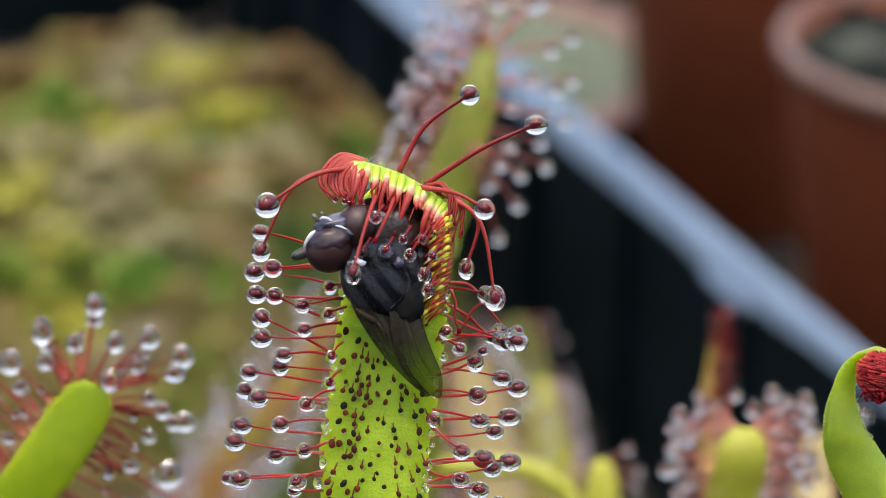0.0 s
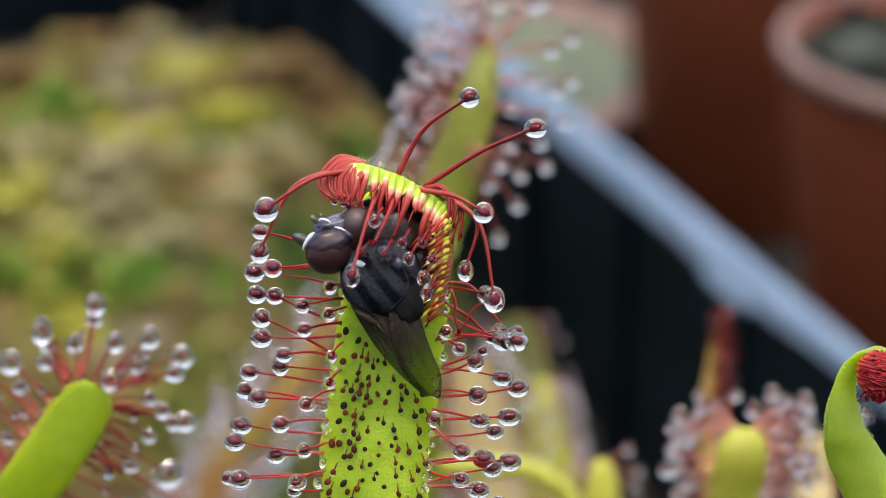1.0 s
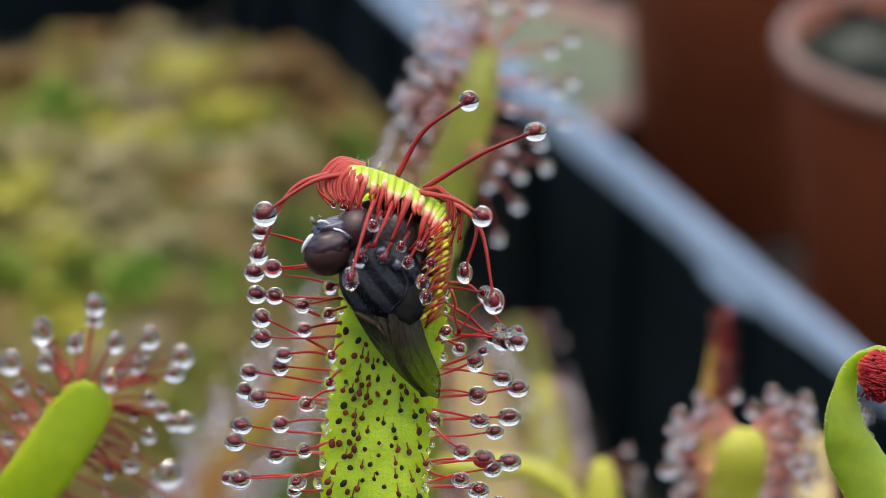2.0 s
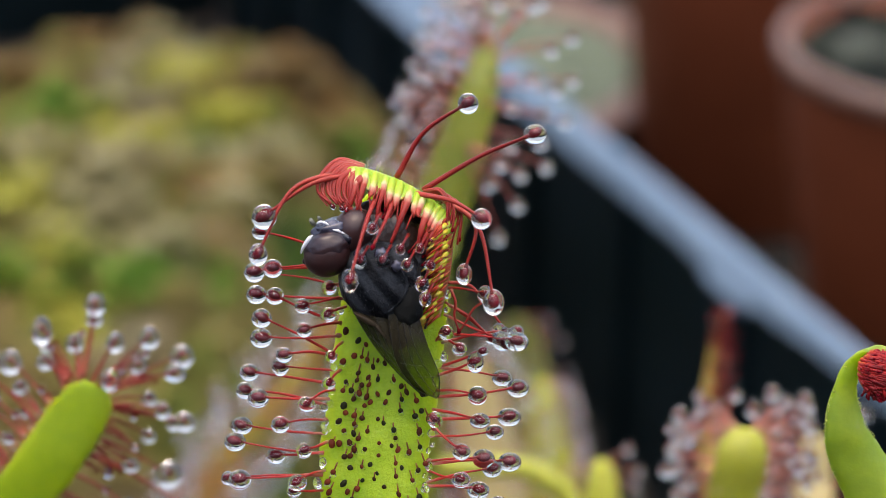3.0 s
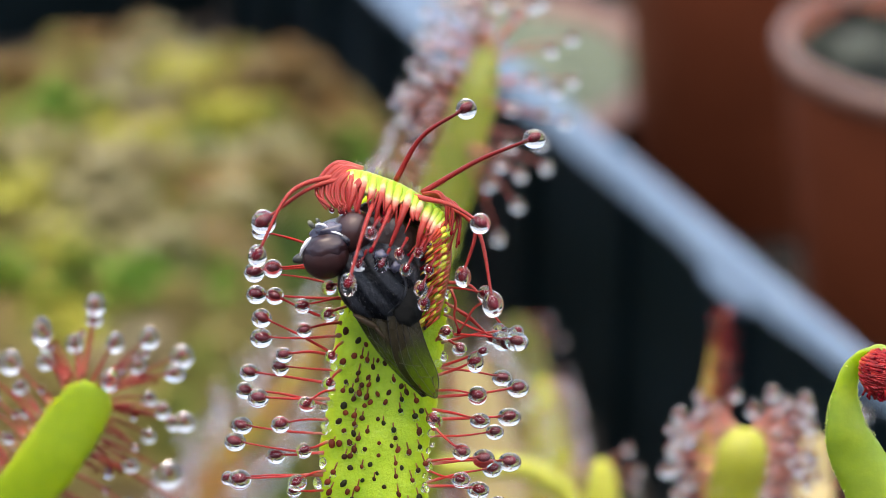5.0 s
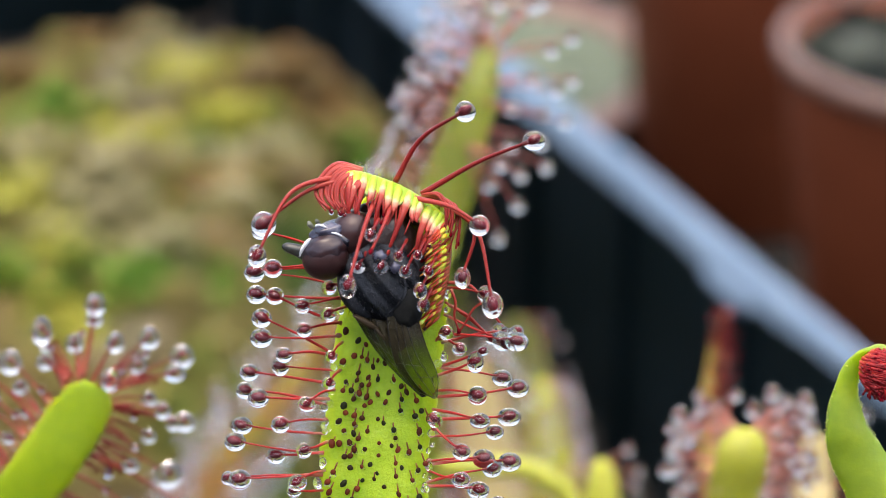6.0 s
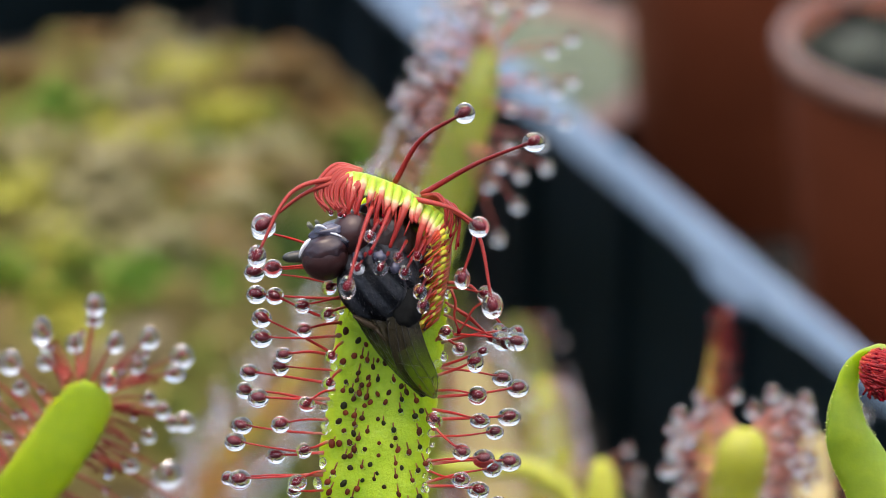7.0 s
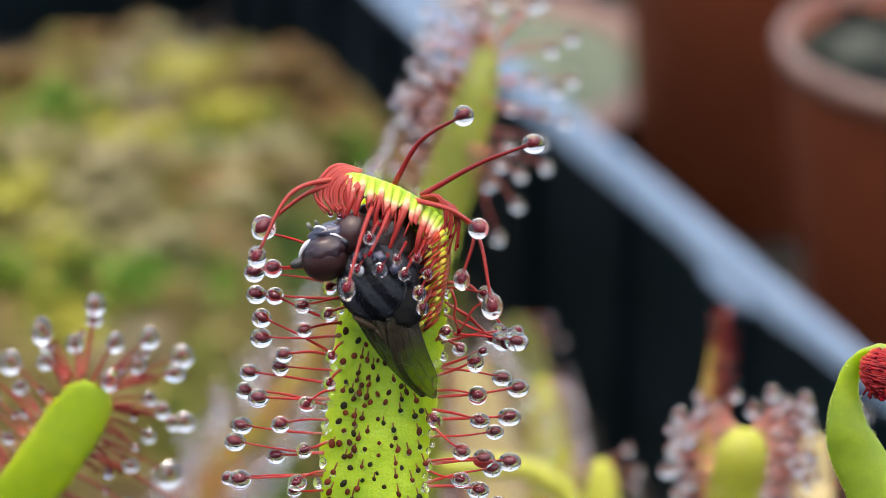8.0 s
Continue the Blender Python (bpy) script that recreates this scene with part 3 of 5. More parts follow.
# ---- plastic pots beyond the tray ----
def pot(at, r, filling, label, fill_name, fill_label, sunk=0.008, dome=0.0, foot=0.72, inner=0.93):
    ob = new("flower_pot")
    ob.location = (at[0], at[1], FLOOR_Z)
    tagged(ob, label, "flower pot", "terracotta plastic pots")
    h = at[2] - FLOOR_Z
    lip = 0.0042
    body = lathe([(r * foot, 0.0), (r * (foot + 0.015), 0.001), (r * 0.957, h - lip), (r * 0.957, h - lip * 0.5), (r * 0.93, h - lip * 0.5), (r * (foot - 0.02), 0.003), (0.004, 0.003), (0.004, 0.0)], 72)
    part("body", body, TERRACOTTA, ob)
    rim = lathe([(r * 0.96, h - lip), (r * 0.985, h - lip), (r * 0.995, h - lip + 0.001), (r, h - 0.003), (r * 0.99, h - 0.0008), (r * 0.97, h), (r * (inner + 0.015), h),
                 (r * inner, h - 0.001), (r * (inner - 0.005), h - 0.004), (r * (inner - 0.01), h - lip)], 72)
    part("rim", rim, POT_RIM, ob, "worn pinkish rim")
    bm = bmesh.new()
    bmesh.ops.create_circle(bm, cap_ends=True, segments=48, radius=r * (inner - 0.025))
    bmesh.ops.inset_region(bm, faces=bm.faces[:], thickness=r * 0.3, use_even_offset=True)
    bmesh.ops.subdivide_edges(bm, edges=bm.edges[:], cuts=4, use_grid_fill=True)
    for v in bm.verts:
        v.co.z = dome * max(0.0, 1 - (v.co.x ** 2 + v.co.y ** 2) / (r * (inner - 0.025)) ** 2) ** 0.7 + 0.003 * noise.fractal(Vector((v.co.x * 90, v.co.y * 90, at[0] * 10)), 1.0, 2.0, 3)
    f = new(fill_name, finish(bm, fill_name, filling))
    f.location = (at[0], at[1], at[2] - sunk)
    tagged(f, fill_label, "soil", kind="stuff")
    return ob


pot((0.1014, 0.3005, -0.1128), 0.0350, GRIT, "terracotta-coloured plastic flower pot with a worn rim and grey grit", "pot_grit", "grey grit and dark soil in a pot", 0.005, foot=0.40)
pot((0.0948, 0.4716, -0.1180), 0.0480, PEAT, "large terracotta-coloured plastic flower pot standing behind another", "pot_soil", "dark soil in a large pot")
pot((0.0062, 0.5350, -0.2128), 0.0700, POT_MOSS, "shallow terracotta-coloured plastic pot topped with grey-green moss", "pot_moss", "grey-green moss topping a pot", 0.003, 0.018, inner=0.83)


# ---- the leaf with the fly ----
LEFT_UP = [
    (-4.3, 0.15, -5.78, 0.56, -0.6, 0.3, 0.25),
    (-4.15, -0.6, -6, -0.71, -0.2, 0.33, 0.33),
    (-4.23, -0.49, -5.37, -0.59, -0.7, 0.31, 0.3),
    (-3.19, -1.23, -5.72, -0.78, 0.1, 0, 0),
    (-3.21, -1.6, -5.97, -1.44, 0.1, 0.33, 0.31),
    (-3.28, -2.41, -5.33, -1.49, -0.6, 0.3, 0.28),
    (-3.4, -3.45, -5.76, -2.21, -0.2, 0.33, 0.31),
    (-3.34, -2.8, -5.73, -2.81, -0.5, 0.36, 0.32),
    (-3.21, -1.51, -4.4, -1.77, -1, 0.25, 0.25),
    (-3.13, -1.86, -3.62, -2.05, -1.2, 0.25, 0.24),
    (-3.29, -2.36, -4.37, -2.54, -0.9, 0.25, 0.24),
    (-3.19, -1.16, -3.57, -1.19, -1.2, 0.24, 0.24),
]
LEFT_LOW = [
    (-3.44, -3.46, -5.04, -3.35, -0.6, 0.27, 0.25),
    (-3.24, -3, -3.52, -3.36, -1.1, 0.2, 0.2),
    (-3.51, -3.91, -5.18, -3.75, -0.2, 0.27, 0.31),
    (-3.58, -4.34, -6.17, -3.94, -0.1, 0.32, 0.28),
    (-3.69, -5.06, -6.34, -4.55, 0.3, 0.29, 0.28),
    (-3.66, -4.83, -5.84, -4.73, -0.5, 0.34, 0.31),
    (-3.5, -4.53, -4.28, -4.87, -1, 0.29, 0.25),
    (-3.31, -3.9, -3.59, -4.21, -1.1, 0.22, 0.2),
    (-3.81, -5.96, -6.44, -5.65, -0.1, 0.36, 0.29),
    (-3.76, -5.51, -5.12, -5.55, -0.7, 0.3, 0.28),
    (-3.84, -6.61, -6.63, -6.16, -0.2, 0.35, 0.31),
    (-3.84, -6.55, -5.34, -6.63, 0.1, 0.31, 0.28),
    (-3.72, -6.21, -4.36, -6.35, -1, 0.25, 0.25),
]
LEFT_BASE = [
    (-3.87, -7.3, -6.91, -7.38, 0.3, 0.22, 0.24),
    (-3.87, -7.22, -6.46, -7.35, -0.3, 0.38, 0.33),
    (-3.81, -7.14, -4.6, -7.35, -1, 0.31, 0.27),
    (-3.89, -7.78, -4.71, -7.65, -0.9, 0.24, 0.22),
    (-3.91, -8.36, -5.72, -8.45, 0.1, 0.31, 0.27),
    (-3.92, -8.81, -6.25, -8.89, 0, 0.33, 0.29),
    (-3.9, -8.91, -4.75, -8.98, -0.6, 0.25, 0.24),
]
RIGHT_UP = [
    (0.04, -2.11, 1.86, -2.88, -0.3, 0.33, 0.33),
    (-0.02, -2.73, 2.3, -2.91, -0.7, 0.38, 0.31),
    (-0.05, -3.03, 2.33, -2.62, -0.3, 0.22, 0.22),
    (-0.22, -2.95, 0.11, -2.63, -1, 0.24, 0.25),
    (-0.18, -2.9, 0.52, -3.13, -1, 0.25, 0.22),
    (-0.13, -3.8, 1.23, -3.28, -0.2, 0.18, 0.15),
    (-0.16, -4.07, 0.98, -3.6, -0.3, 0.27, 0.36),
    (-0.14, -3.83, 1.88, -4.12, 0.1, 0.33, 0.27),
    (-0.24, -4.77, 2.36, -4.44, -0.2, 0.36, 0.3),
    (-0.22, -4.56, 1.04, -4.62, -0.7, 0.31, 0.31),
    (0.09, -1.24, 1.33, -1.42, -0.5, 0.27, 0.31),
    (0.07, -1.71, 1.53, -2.86, 0.2, 0.18, 0.18),
]
RIGHT_LOW = [
    (-0.33, -5.17, 1.13, -5.44, -0.6, 0.33, 0.26),
    (-0.33, -5.49, 2.08, -5.36, -0.2, 0.38, 0.3),
    (-0.39, -6.03, 1.62, -5.86, -0.1, 0.3, 0.25),
    (-0.36, -5.66, 0.56, -6.38, -0.9, 0.29, 0.27),
    (-0.47, -6.84, 1.25, -6.68, -0.3, 0.36, 0.31),
    (-0.48, -6.95, 2.09, -6.83, 0.1, 0.38, 0.31),
    (-0.53, -7.53, 1.54, -7.04, -0.1, 0.32, 0.28),
    (-0.5, -7.13, 0.52, -7.3, -0.8, 0.31, 0.26),
    (-0.55, -7.65, 1.1, -7.69, -0.3, 0.36, 0.29),
    (-0.51, -5.41, -0.27, -5.36, -1.1, 0.24, 0.27),
    (-0.59, -8.36, 1.74, -8.2, -0.1, 0.35, 0.29),
    (-0.6, -8.81, 1.19, -8.85, -0.3, 0.33, 0.27),
]
FACE_A = [(-3.12, -2.63), (-2.72, -2.94), (-2.47, -3.07), (-2.85, -3.43), (-2.61, -3.47), (-2.43, -3.56), (-2.09, -3.58), (-2.72, -3.98), (-2.76, -4.21), (-2.61, -4.37), (-2.38, -4.36), (-2.09, -4.18), (-1.58, -4.19), (-1.34, -4.41), (-3.21, -4.54), (-2.87, -4.81), (-2.45, -4.74), (-2.34, -4.92), (-2.52, -5.03), (-1.74, -4.61), (-1.85, -4.92), (-1.36, -5.19), (-0.85, -4.86), (-3.21, -3.61), (-2.85, -5.34), (-2.6, -5.43), (-2.85, -5.61), (-2.09, -5.46), (-1.91, -5.59), (-1.58, -5.81), (-3.18, -5.83), (-2.87, -5.92), (-2.43, -5.85), (-2.72, -6.08), (-3.34, -5.52)]
FACE_B = [(-3, -6.21), (-2.85, -6.43), (-3.56, -6.24), (-2.51, -6.43), (-2.05, -6.24), (-2.07, -6.63), (-1.65, -6.32), (-1.09, -6.52), (-1.52, -6.88), (-0.76, -5.85), (-0.44, -5.43), (-0.56, -6.88), (-3.16, -6.66), (-2.98, -6.64), (-2.98, -7.02), (-2.61, -6.99), (-2.34, -6.92), (-2.12, -7.21), (-2.21, -7.39), (-1.51, -7.3), (-0.98, -7.42), (-1.89, -7.64), (-1.42, -7.88), (-3.19, -7.52), (-3.52, -7.15), (-3.07, -7.79), (-2.76, -7.7), (-3.65, -7.79), (-2.47, -8.15), (-1.71, -8.24), (-1.07, -8.2), (-3.34, -8.33), (-2.25, -8.42), (-0.76, -7.97)]

leaf, sh = leaf_base("sundew_leaf", (-0.0022, 0.012, PEAT_Z - 0.004), "yellow-green sundew leaf curling over a caught fly, dew on red tentacles")
foot = -sh * 1000
spine = glide([(*foot, 1.0, 0.8), (foot.x, foot.y * 0.72, foot.z * 0.72, 0.9, 0.7), (-2.3, 6, -60, 0.9, 0.6), (-2.3, 1.2, -25, 1.3, 0.45), (-2.26, 0.3, -14, 1.7, 0.35), (-2.25, 0.3, -8.0, 1.74, 0.34),
               (-2.19, 0.3, -6.56, 1.75, 0.34), (-1.94, 0.3, -4.73, 1.77, 0.34), (-1.72, 0.3, -2.9, 1.75, 0.34), (-1.59, 0.3, -1.81, 1.72, 0.33), (-1.54, 0.45, -0.2, 1.7, 0.3)], 6)
set_in("blade", sweep(spine, 20, (1, 0, 0.04), wobble=0.06), LEAF, leaf, sh)
PIVOT = Vector((-1.54, 0.4, -0.3))


def cap_pose(s):
    """How the curled tip has turned when the curling has gone the share s: a turn forwards about the pivot, in mm."""
    return Matrix.Translation(Vector((-0.09, 0, -0.19)) * s) @ Matrix.Translation(PIVOT) @ Matrix.Rotation(0.13 * s, 4, Vector((1, 0, -0.2)).normalized()) @ Matrix.Translation(-PIVOT)


def with_cap(ob, rest):
    """ob rides on the curled tip; rest: its place in mm."""
    def rows(s):
        m = cap_pose(s) @ Matrix.Translation(rest)
        return Matrix.Translation(m.translation * 0.001 + sh) @ m.to_3x3().to_4x4()
    MOVERS.append((ob, [(t, rows(s)) for t, s in zip(TIMES, SHARE)]))


def droops(ob, root, tip, drift):
    """A tentacle whose root rides on the curled tip while its end drifts (u, v) in mm, keeping its length."""
    root, tip = Vector(root), Vector(tip)
    r1 = cap_pose(1.0) @ root
    w0 = tip - root
    flat = Vector((tip.x + drift[0] - r1.x, 0, tip.z + drift[1] - r1.z))
    gap = math.sqrt(max(0.0, w0.length_squared - flat.length_squared))
    w1 = Vector((flat.x, -gap if w0.y <= 0.2 else gap, flat.z))
    turn = w0.rotation_difference(w1)
    MOVERS.append((ob, [(t, Matrix.Translation((cap_pose(s) @ root) * 0.001 + sh) @ Matrix.Rotation(turn.angle * s, 4, turn.axis)) for t, s in zip(TIMES, SHARE)]))


cap_rows = glide([(-1.58, 0.42, -1.6, 1.72, 0.2), (-1.5, 0.45, -0.4, 1.75, 0.24), (-1.36, 0.42, 0.75, 1.66, 0.26), (-1.05, 0.1, 1.48, 1.26, 0.24), (-1.05, -0.75, 1.80, 1.20, 0.20),
                  (-1.05, -0.95, 1.72, 1.1, 0.12)], 6)
cap = part("curled_tip", sweep(cap_rows, 20, (1, 0, -0.36), wobble=0.1), LEAF, leaf, "curled-over leaf tip with a ribbed green edge")
# the curled tip turns about its own origin, the leaf space's origin
with_cap(cap, Vector())

rng = random.Random(11)
for table in (LEFT_UP, LEFT_LOW, LEFT_BASE, RIGHT_UP, RIGHT_LOW):
    for ru, rv, tu, tv, td, rx, rz in table:
        root, tip = Vector((ru, 0.15, rv)), Vector((tu, td, tv))
        mid = root.lerp(tip, 0.5) + Vector((0, -0.15, rng.uniform(-0.05, 0.12)))
        tentacle(leaf, sh, root, mid, tip, rng.uniform(0.036, 0.05), (rx, rz) if rx else None, gland=0.13 if rx > 0.14 else 0.10, drop_at=(rng.uniform(-0.02, 0.02), 0))

MORE = []
pick = random.Random(9)
while len(MORE) < 30:      # fill the gaps between the larger glands
    v = pick.uniform(-8.6, -3.0)
    u = -2.0 + (v + 5.0) * 0.11 + pick.uniform(-1.45, 1.45)
    if all((u - a) ** 2 + (v - b) ** 2 > 0.05 for a, b in FACE_A + FACE_B + MORE):
        MORE.append((u, v))
for u, v in FACE_A + FACE_B + MORE:      # short glands on the face of the blade
    edge = max(-1.0, min(1.0, (u + 2.0) / 1.7))
    h = 0.12 + 0.40 * max(0.0, abs(edge) - 0.35)
    tail = rng.uniform(0.16, 0.34) if rng.random() < 0.35 + 0.5 * abs(edge) else 0.05
    root = Vector((u - 0.5 * tail * edge, 0.02, v + tail))
    tip = Vector((u, -h * 0.6 - 0.04, v))
    ob = part("face_tentacle", sweep([(0, 0, 0, 0.035, 0.035), (*((tip - root) * 0.5 + Vector((0, -0.05, 0))), 0.028, 0.028), (*(tip - root), 0.026, 0.026)], 5), STALK_BROWN, leaf)
    ob.location = root * 0.001 + sh
    g = put("gland", DOT_MESH, ob, tip - root)
    s = rng.uniform(0.055, 0.085) + 0.045 * abs(edge)
    g.scale = (s * rng.uniform(0.8, 1.0), s * 0.7, s * rng.uniform(1.0, 1.6))
    g.rotation_euler = (0, -0.4 * edge + rng.uniform(-0.6, 0.6), 0)
    if rng.random() < 0.45:
        b = put("droplet", DROP, ob, tip - root + Vector((rng.uniform(-0.04, 0.04), 0.02, -0.9 * s)))
        b.scale = (s * 0.95, s * 0.8, s * 0.85)
for i in range(46):      # small dew without a stalk, clinging to both edges of the blade
    v = rng.uniform(-8.8, -1.2)
    sgn = 1 if i % 5 < 3 else -1
    u = float(np.interp(v, (-8.0, -6.56, -4.73, -2.9, -1.2), (-2.25, -2.19, -1.94, -1.72, -1.58))) + sgn * rng.uniform(1.62, 1.84)
    r = rng.uniform(0.06, 0.15)
    b = put("edge_dew", DROP, leaf, (u, rng.uniform(-0.15, 0.05), v), sh)
    b.scale = (r, r, r * rng.uniform(0.8, 1.3))
for u, v, r in ((1.78, -2.62, 0.24), (2.02, -2.98, 0.20), (2.20, -2.70, 0.18), (2.46, -3.02, 0.17), (1.98, -2.66, 0.16)):      # dew run together where tentacles meet
    b = put("run_together_dew", DROP, leaf, (u, -0.55, v), sh)
    b.scale = (r, r, r * 1.15)

# bent bare tentacles between the side of the leaf and its dew
for a, b, c, e, r, d in [
        ((0.11, -1.06), (0.87, -1.17), (1.44, -1.88), (1.91, -2.47), 0.055, -0.5),
        ((1.52, -1.57), (1.01, -1.88), (0.76, -2.29), (0.51, -2.69), 0.045, -0.4),
        ((0.25, -1.28), (0.4, -1.69), (0.36, -2.14), (0.5, -2.59), 0.045, -0.7),
        ((0.2, -1.79), (0.83, -2.16), (1.23, -2.56), (1.59, -2.88), 0.05, -0.2)]:
    q = [Vector((p[0], d + k * 0.1, p[1])) for k, p in enumerate((a, b, c, e))]
    tentacle(leaf, sh, q[0], q[1], q[3], r, None, FRINGE_RED, gland=0.1, mids=(q[2],), k=5)

# long tentacles of the curled tip: root, middle, end, dew, drift of the end
LONG = [
    ((-1.40, -0.9, 2.45), (-0.58, -0.9, 3.89), (0.79, -1.0, 4.87), (0.33, 0.33), (-0.20, -0.76)),
    ((-0.57, -0.8, 2.05), (1.18, -1.0, 3.15), (2.88, -1.2, 3.92), (0.38, 0.31), (-0.11, -0.64)),
    ((-2.54, -1.0, 2.60), (-3.98, -1.6, 2.33), (-5.42, -2.0, 1.43), (0.40, 0.40), (-0.22, -0.69)),
    ((-3.08, -0.9, 2.65), (-4.71, -1.2, 1.98), (-5.72, -1.2, 0.02), (0.30, 0.36), (0.0, -0.18)),
    ((-0.78, -1.2, 1.95), (0.37, -1.8, 1.75), (1.24, -2.2, 1.29), (0.33, 0.33), (-0.18, -0.60)),
    ((0.02, -0.9, 1.80), (1.18, -1.4, 0.82), (1.62, -1.5, -1.44), (0.34, 0.42), (-0.11, -0.24)),
    ((0.11, -0.8, 1.75), (1.09, -1.2, 0.91), (0.75, -1.2, -0.55), (0.26, 0.35), (-0.15, -0.33)),
]
LONG += [      # two that lie across the fly
    ((-1.92, -0.75, 2.15), (-2.28, -2.30, 1.10), (-2.73, -3.5, -0.64), (0.26, 0.37), (-0.17, -0.49)),
    ((-1.42, -0.75, 2.02), (-1.66, -2.2, 1.20), (-2.06, -3.1, 0.28), None, (-0.15, -0.40)),
]
for root, mid, tip, dew, drift in LONG:
    ob = tentacle(leaf, sh, root, mid, tip, 0.068 if tip[2] > 3 else (0.064 if dew else 0.06), dew, STALK_DEEP if tip[2] > 3 else FRINGE_RED, gland=0.145 if dew else 0.12, k=8, n=8, taper=(1.45, 0.7))
    droops(ob, root, tip, drift)

# the crest of the curled tip: a pleated green edge that runs out into fingers, then down the side as a yellow margin
rng = random.Random(23)
EDGE = [Vector(q) for q in glide([(-3.05, -0.70, 2.86), (-2.44, -0.75, 2.80), (-1.65, -0.8, 2.55), (-0.95, -0.85, 2.24), (-0.29, -0.85, 1.80), (0.16, -0.85, 1.42), (0.36, -0.8, 0.80), (0.34, -0.65, 0.0), (0.22, -0.45, -0.8), (-0.05, -0.2, -1.95)], 20)]
BENDS = ((0.0, (-0.10, -1.0)), (0.25, (-0.16, -0.99)), (0.42, (-0.30, -0.95)), (0.55, (-0.55, -0.83)), (0.68, (-0.80, -0.60)), (0.85, (-0.80, -0.55)), (1.0, (-0.75, -0.6)))


def edge_at(f):
    """The point of the edge at the share f of its run, and the way in which it hangs."""
    k = max(0.0, min(0.9999, f)) * (len(EDGE) - 1)
    i = int(k)
    fall = [float(np.interp(f, [b[0] for b in BENDS], [b[1][j] for b in BENDS])) for j in (0, 1)]
    return EDGE[i].lerp(EDGE[i + 1], k - i), Vector((fall[0], 0, fall[1])).normalized()


PITCH = 0.040      # share of the edge from pleat to pleat


def crest_point(f, t, reach, pleat):
    """t runs from behind the crest (0) over it and down its front (1)."""
    p, fall = edge_at(f)
    over = math.sin(min(1.0, t / 0.35) * math.pi / 2)
    q = p + Vector((0, 0.55 - 0.75 * over - 0.5 * t, 0)) + Vector((0, 0, -0.22 * (1 - over)))
    return q + fall * reach * max(0.0, t - 0.22) / 0.78 + Vector((0, -0.11, 0.05)) * pleat * min(1.0, t * 2.5) * over


def crest_strip(f0, f1, cols, reach, depth, fingers, thick=0.05):
    """A pleated strip of the edge, closed, with its front side cut into fingers."""
    bm = bmesh.new()
    layer = bm.verts.layers.float.new("along")
    rows = 14
    sheets = []
    for back in (0.0, thick):
        sheet = []
        for i in range(cols + 1):
            f = f0 + (f1 - f0) * i / cols
            wave = abs(math.sin(math.pi * (f + 0.006 * noise.noise(Vector((f * 60, 1.3, 0)))) / PITCH))
            r = reach * (1 + 0.30 * noise.noise(Vector((f * 34, 0.4, 0)))) * (1 - fingers * (1 - wave) ** 1.5)
            column = []
            for j in range(rows + 1):
                t = j / rows
                v = bm.verts.new((crest_point(f, t, r, depth * (wave - 0.4)) + Vector((0, back, -back))) * 0.001)
                v[layer] = t * (1 - 0.12 * (1 - wave))
                column.append(v)
            sheet.append(column)
        sheets.append(sheet)
    for sheet, flip in zip(sheets, (1, -1)):
        for i in range(cols):
            for j in range(rows):
                bm.faces.new((sheet[i][j], sheet[i + 1][j], sheet[i + 1][j + 1], sheet[i][j + 1])[::flip])
    a, b = sheets
    for i in range(cols):
        for j in (0, rows):
            bm.faces.new((a[i][j], b[i][j], b[i + 1][j], a[i + 1][j]))
    for i in (0, cols):
        for j in range(rows):
            bm.faces.new((a[i][j], a[i][j + 1], b[i][j + 1], b[i][j]))
    bmesh.ops.recalc_face_normals(bm, faces=bm.faces)
    return bm


with_cap(part("pleated_edge", crest_strip(0.02, 0.62, 260, 0.62, 0.45, 0.42), CREST, leaf, "pleated yellow-green leaf edge paling towards red tentacles"), Vector())
with_cap(part("leaf_margin", crest_strip(0.60, 1.0, 150, 0.80, 0.35, 0.12), MARGIN, leaf, "yellow margin of the curled leaf"), Vector())

# the fingers of the crest: each starts as a green pleat on top, pales, and goes over into a red tentacle bent on to the fly
i, f = 0, PITCH * 1.2
while f < 0.66:
    g = f + rng.uniform(-0.25, 0.25) * PITCH
    p, fall = edge_at(g)
    down = (fall + Vector((rng.uniform(-0.14, 0.14), 0, 0))).normalized()
    long = i % 3 == 1 or f < 0.16
    length = rng.uniform(0.8, 1.2) if long else rng.uniform(0.08, 0.38)
    root = crest_point(g, 0.12, 0.6, 0) + Vector((0, 0, -0.07))
    q = [crest_point(g, 0.34, 0.6, 0) + Vector((0, 0.06, -0.06)), crest_point(g, 0.64, 0.6, 0) + Vector((0, 0.01, -0.01))]
    q.append(crest_point(g, 0.95, 0.6, 0) + down * 0.08 + Vector((0, -0.06, 0)))
    q.append(q[-1] + down * length * 0.5 + Vector((rng.uniform(-0.04, 0.04), -0.14, 0)))
    tip = q[-1] + down * length * 0.55 + Vector((rng.uniform(-0.10, 0.06), rng.uniform(-0.1, 0.15), 0))
    dew = (0.11, 0.12) if rng.random() < 0.15 else None
    ob = tentacle(leaf, sh, root, q[0], tip, rng.uniform(0.085, 0.12), dew if long else None, FINGER, gland=0.09 if dew and long else 0, mids=q[1:], k=5, n=10, taper=(0.9, 1.1, 1.25, 1.05, 0.78, 0.42) if long else (0.9, 1.15, 1.3, 0.95, 0.5, 0.16), span=rng.uniform(1.35, 1.8) if long else rng.uniform(1.6, 2.4))
    with_cap(ob, root)
    f += PITCH
    i += 1
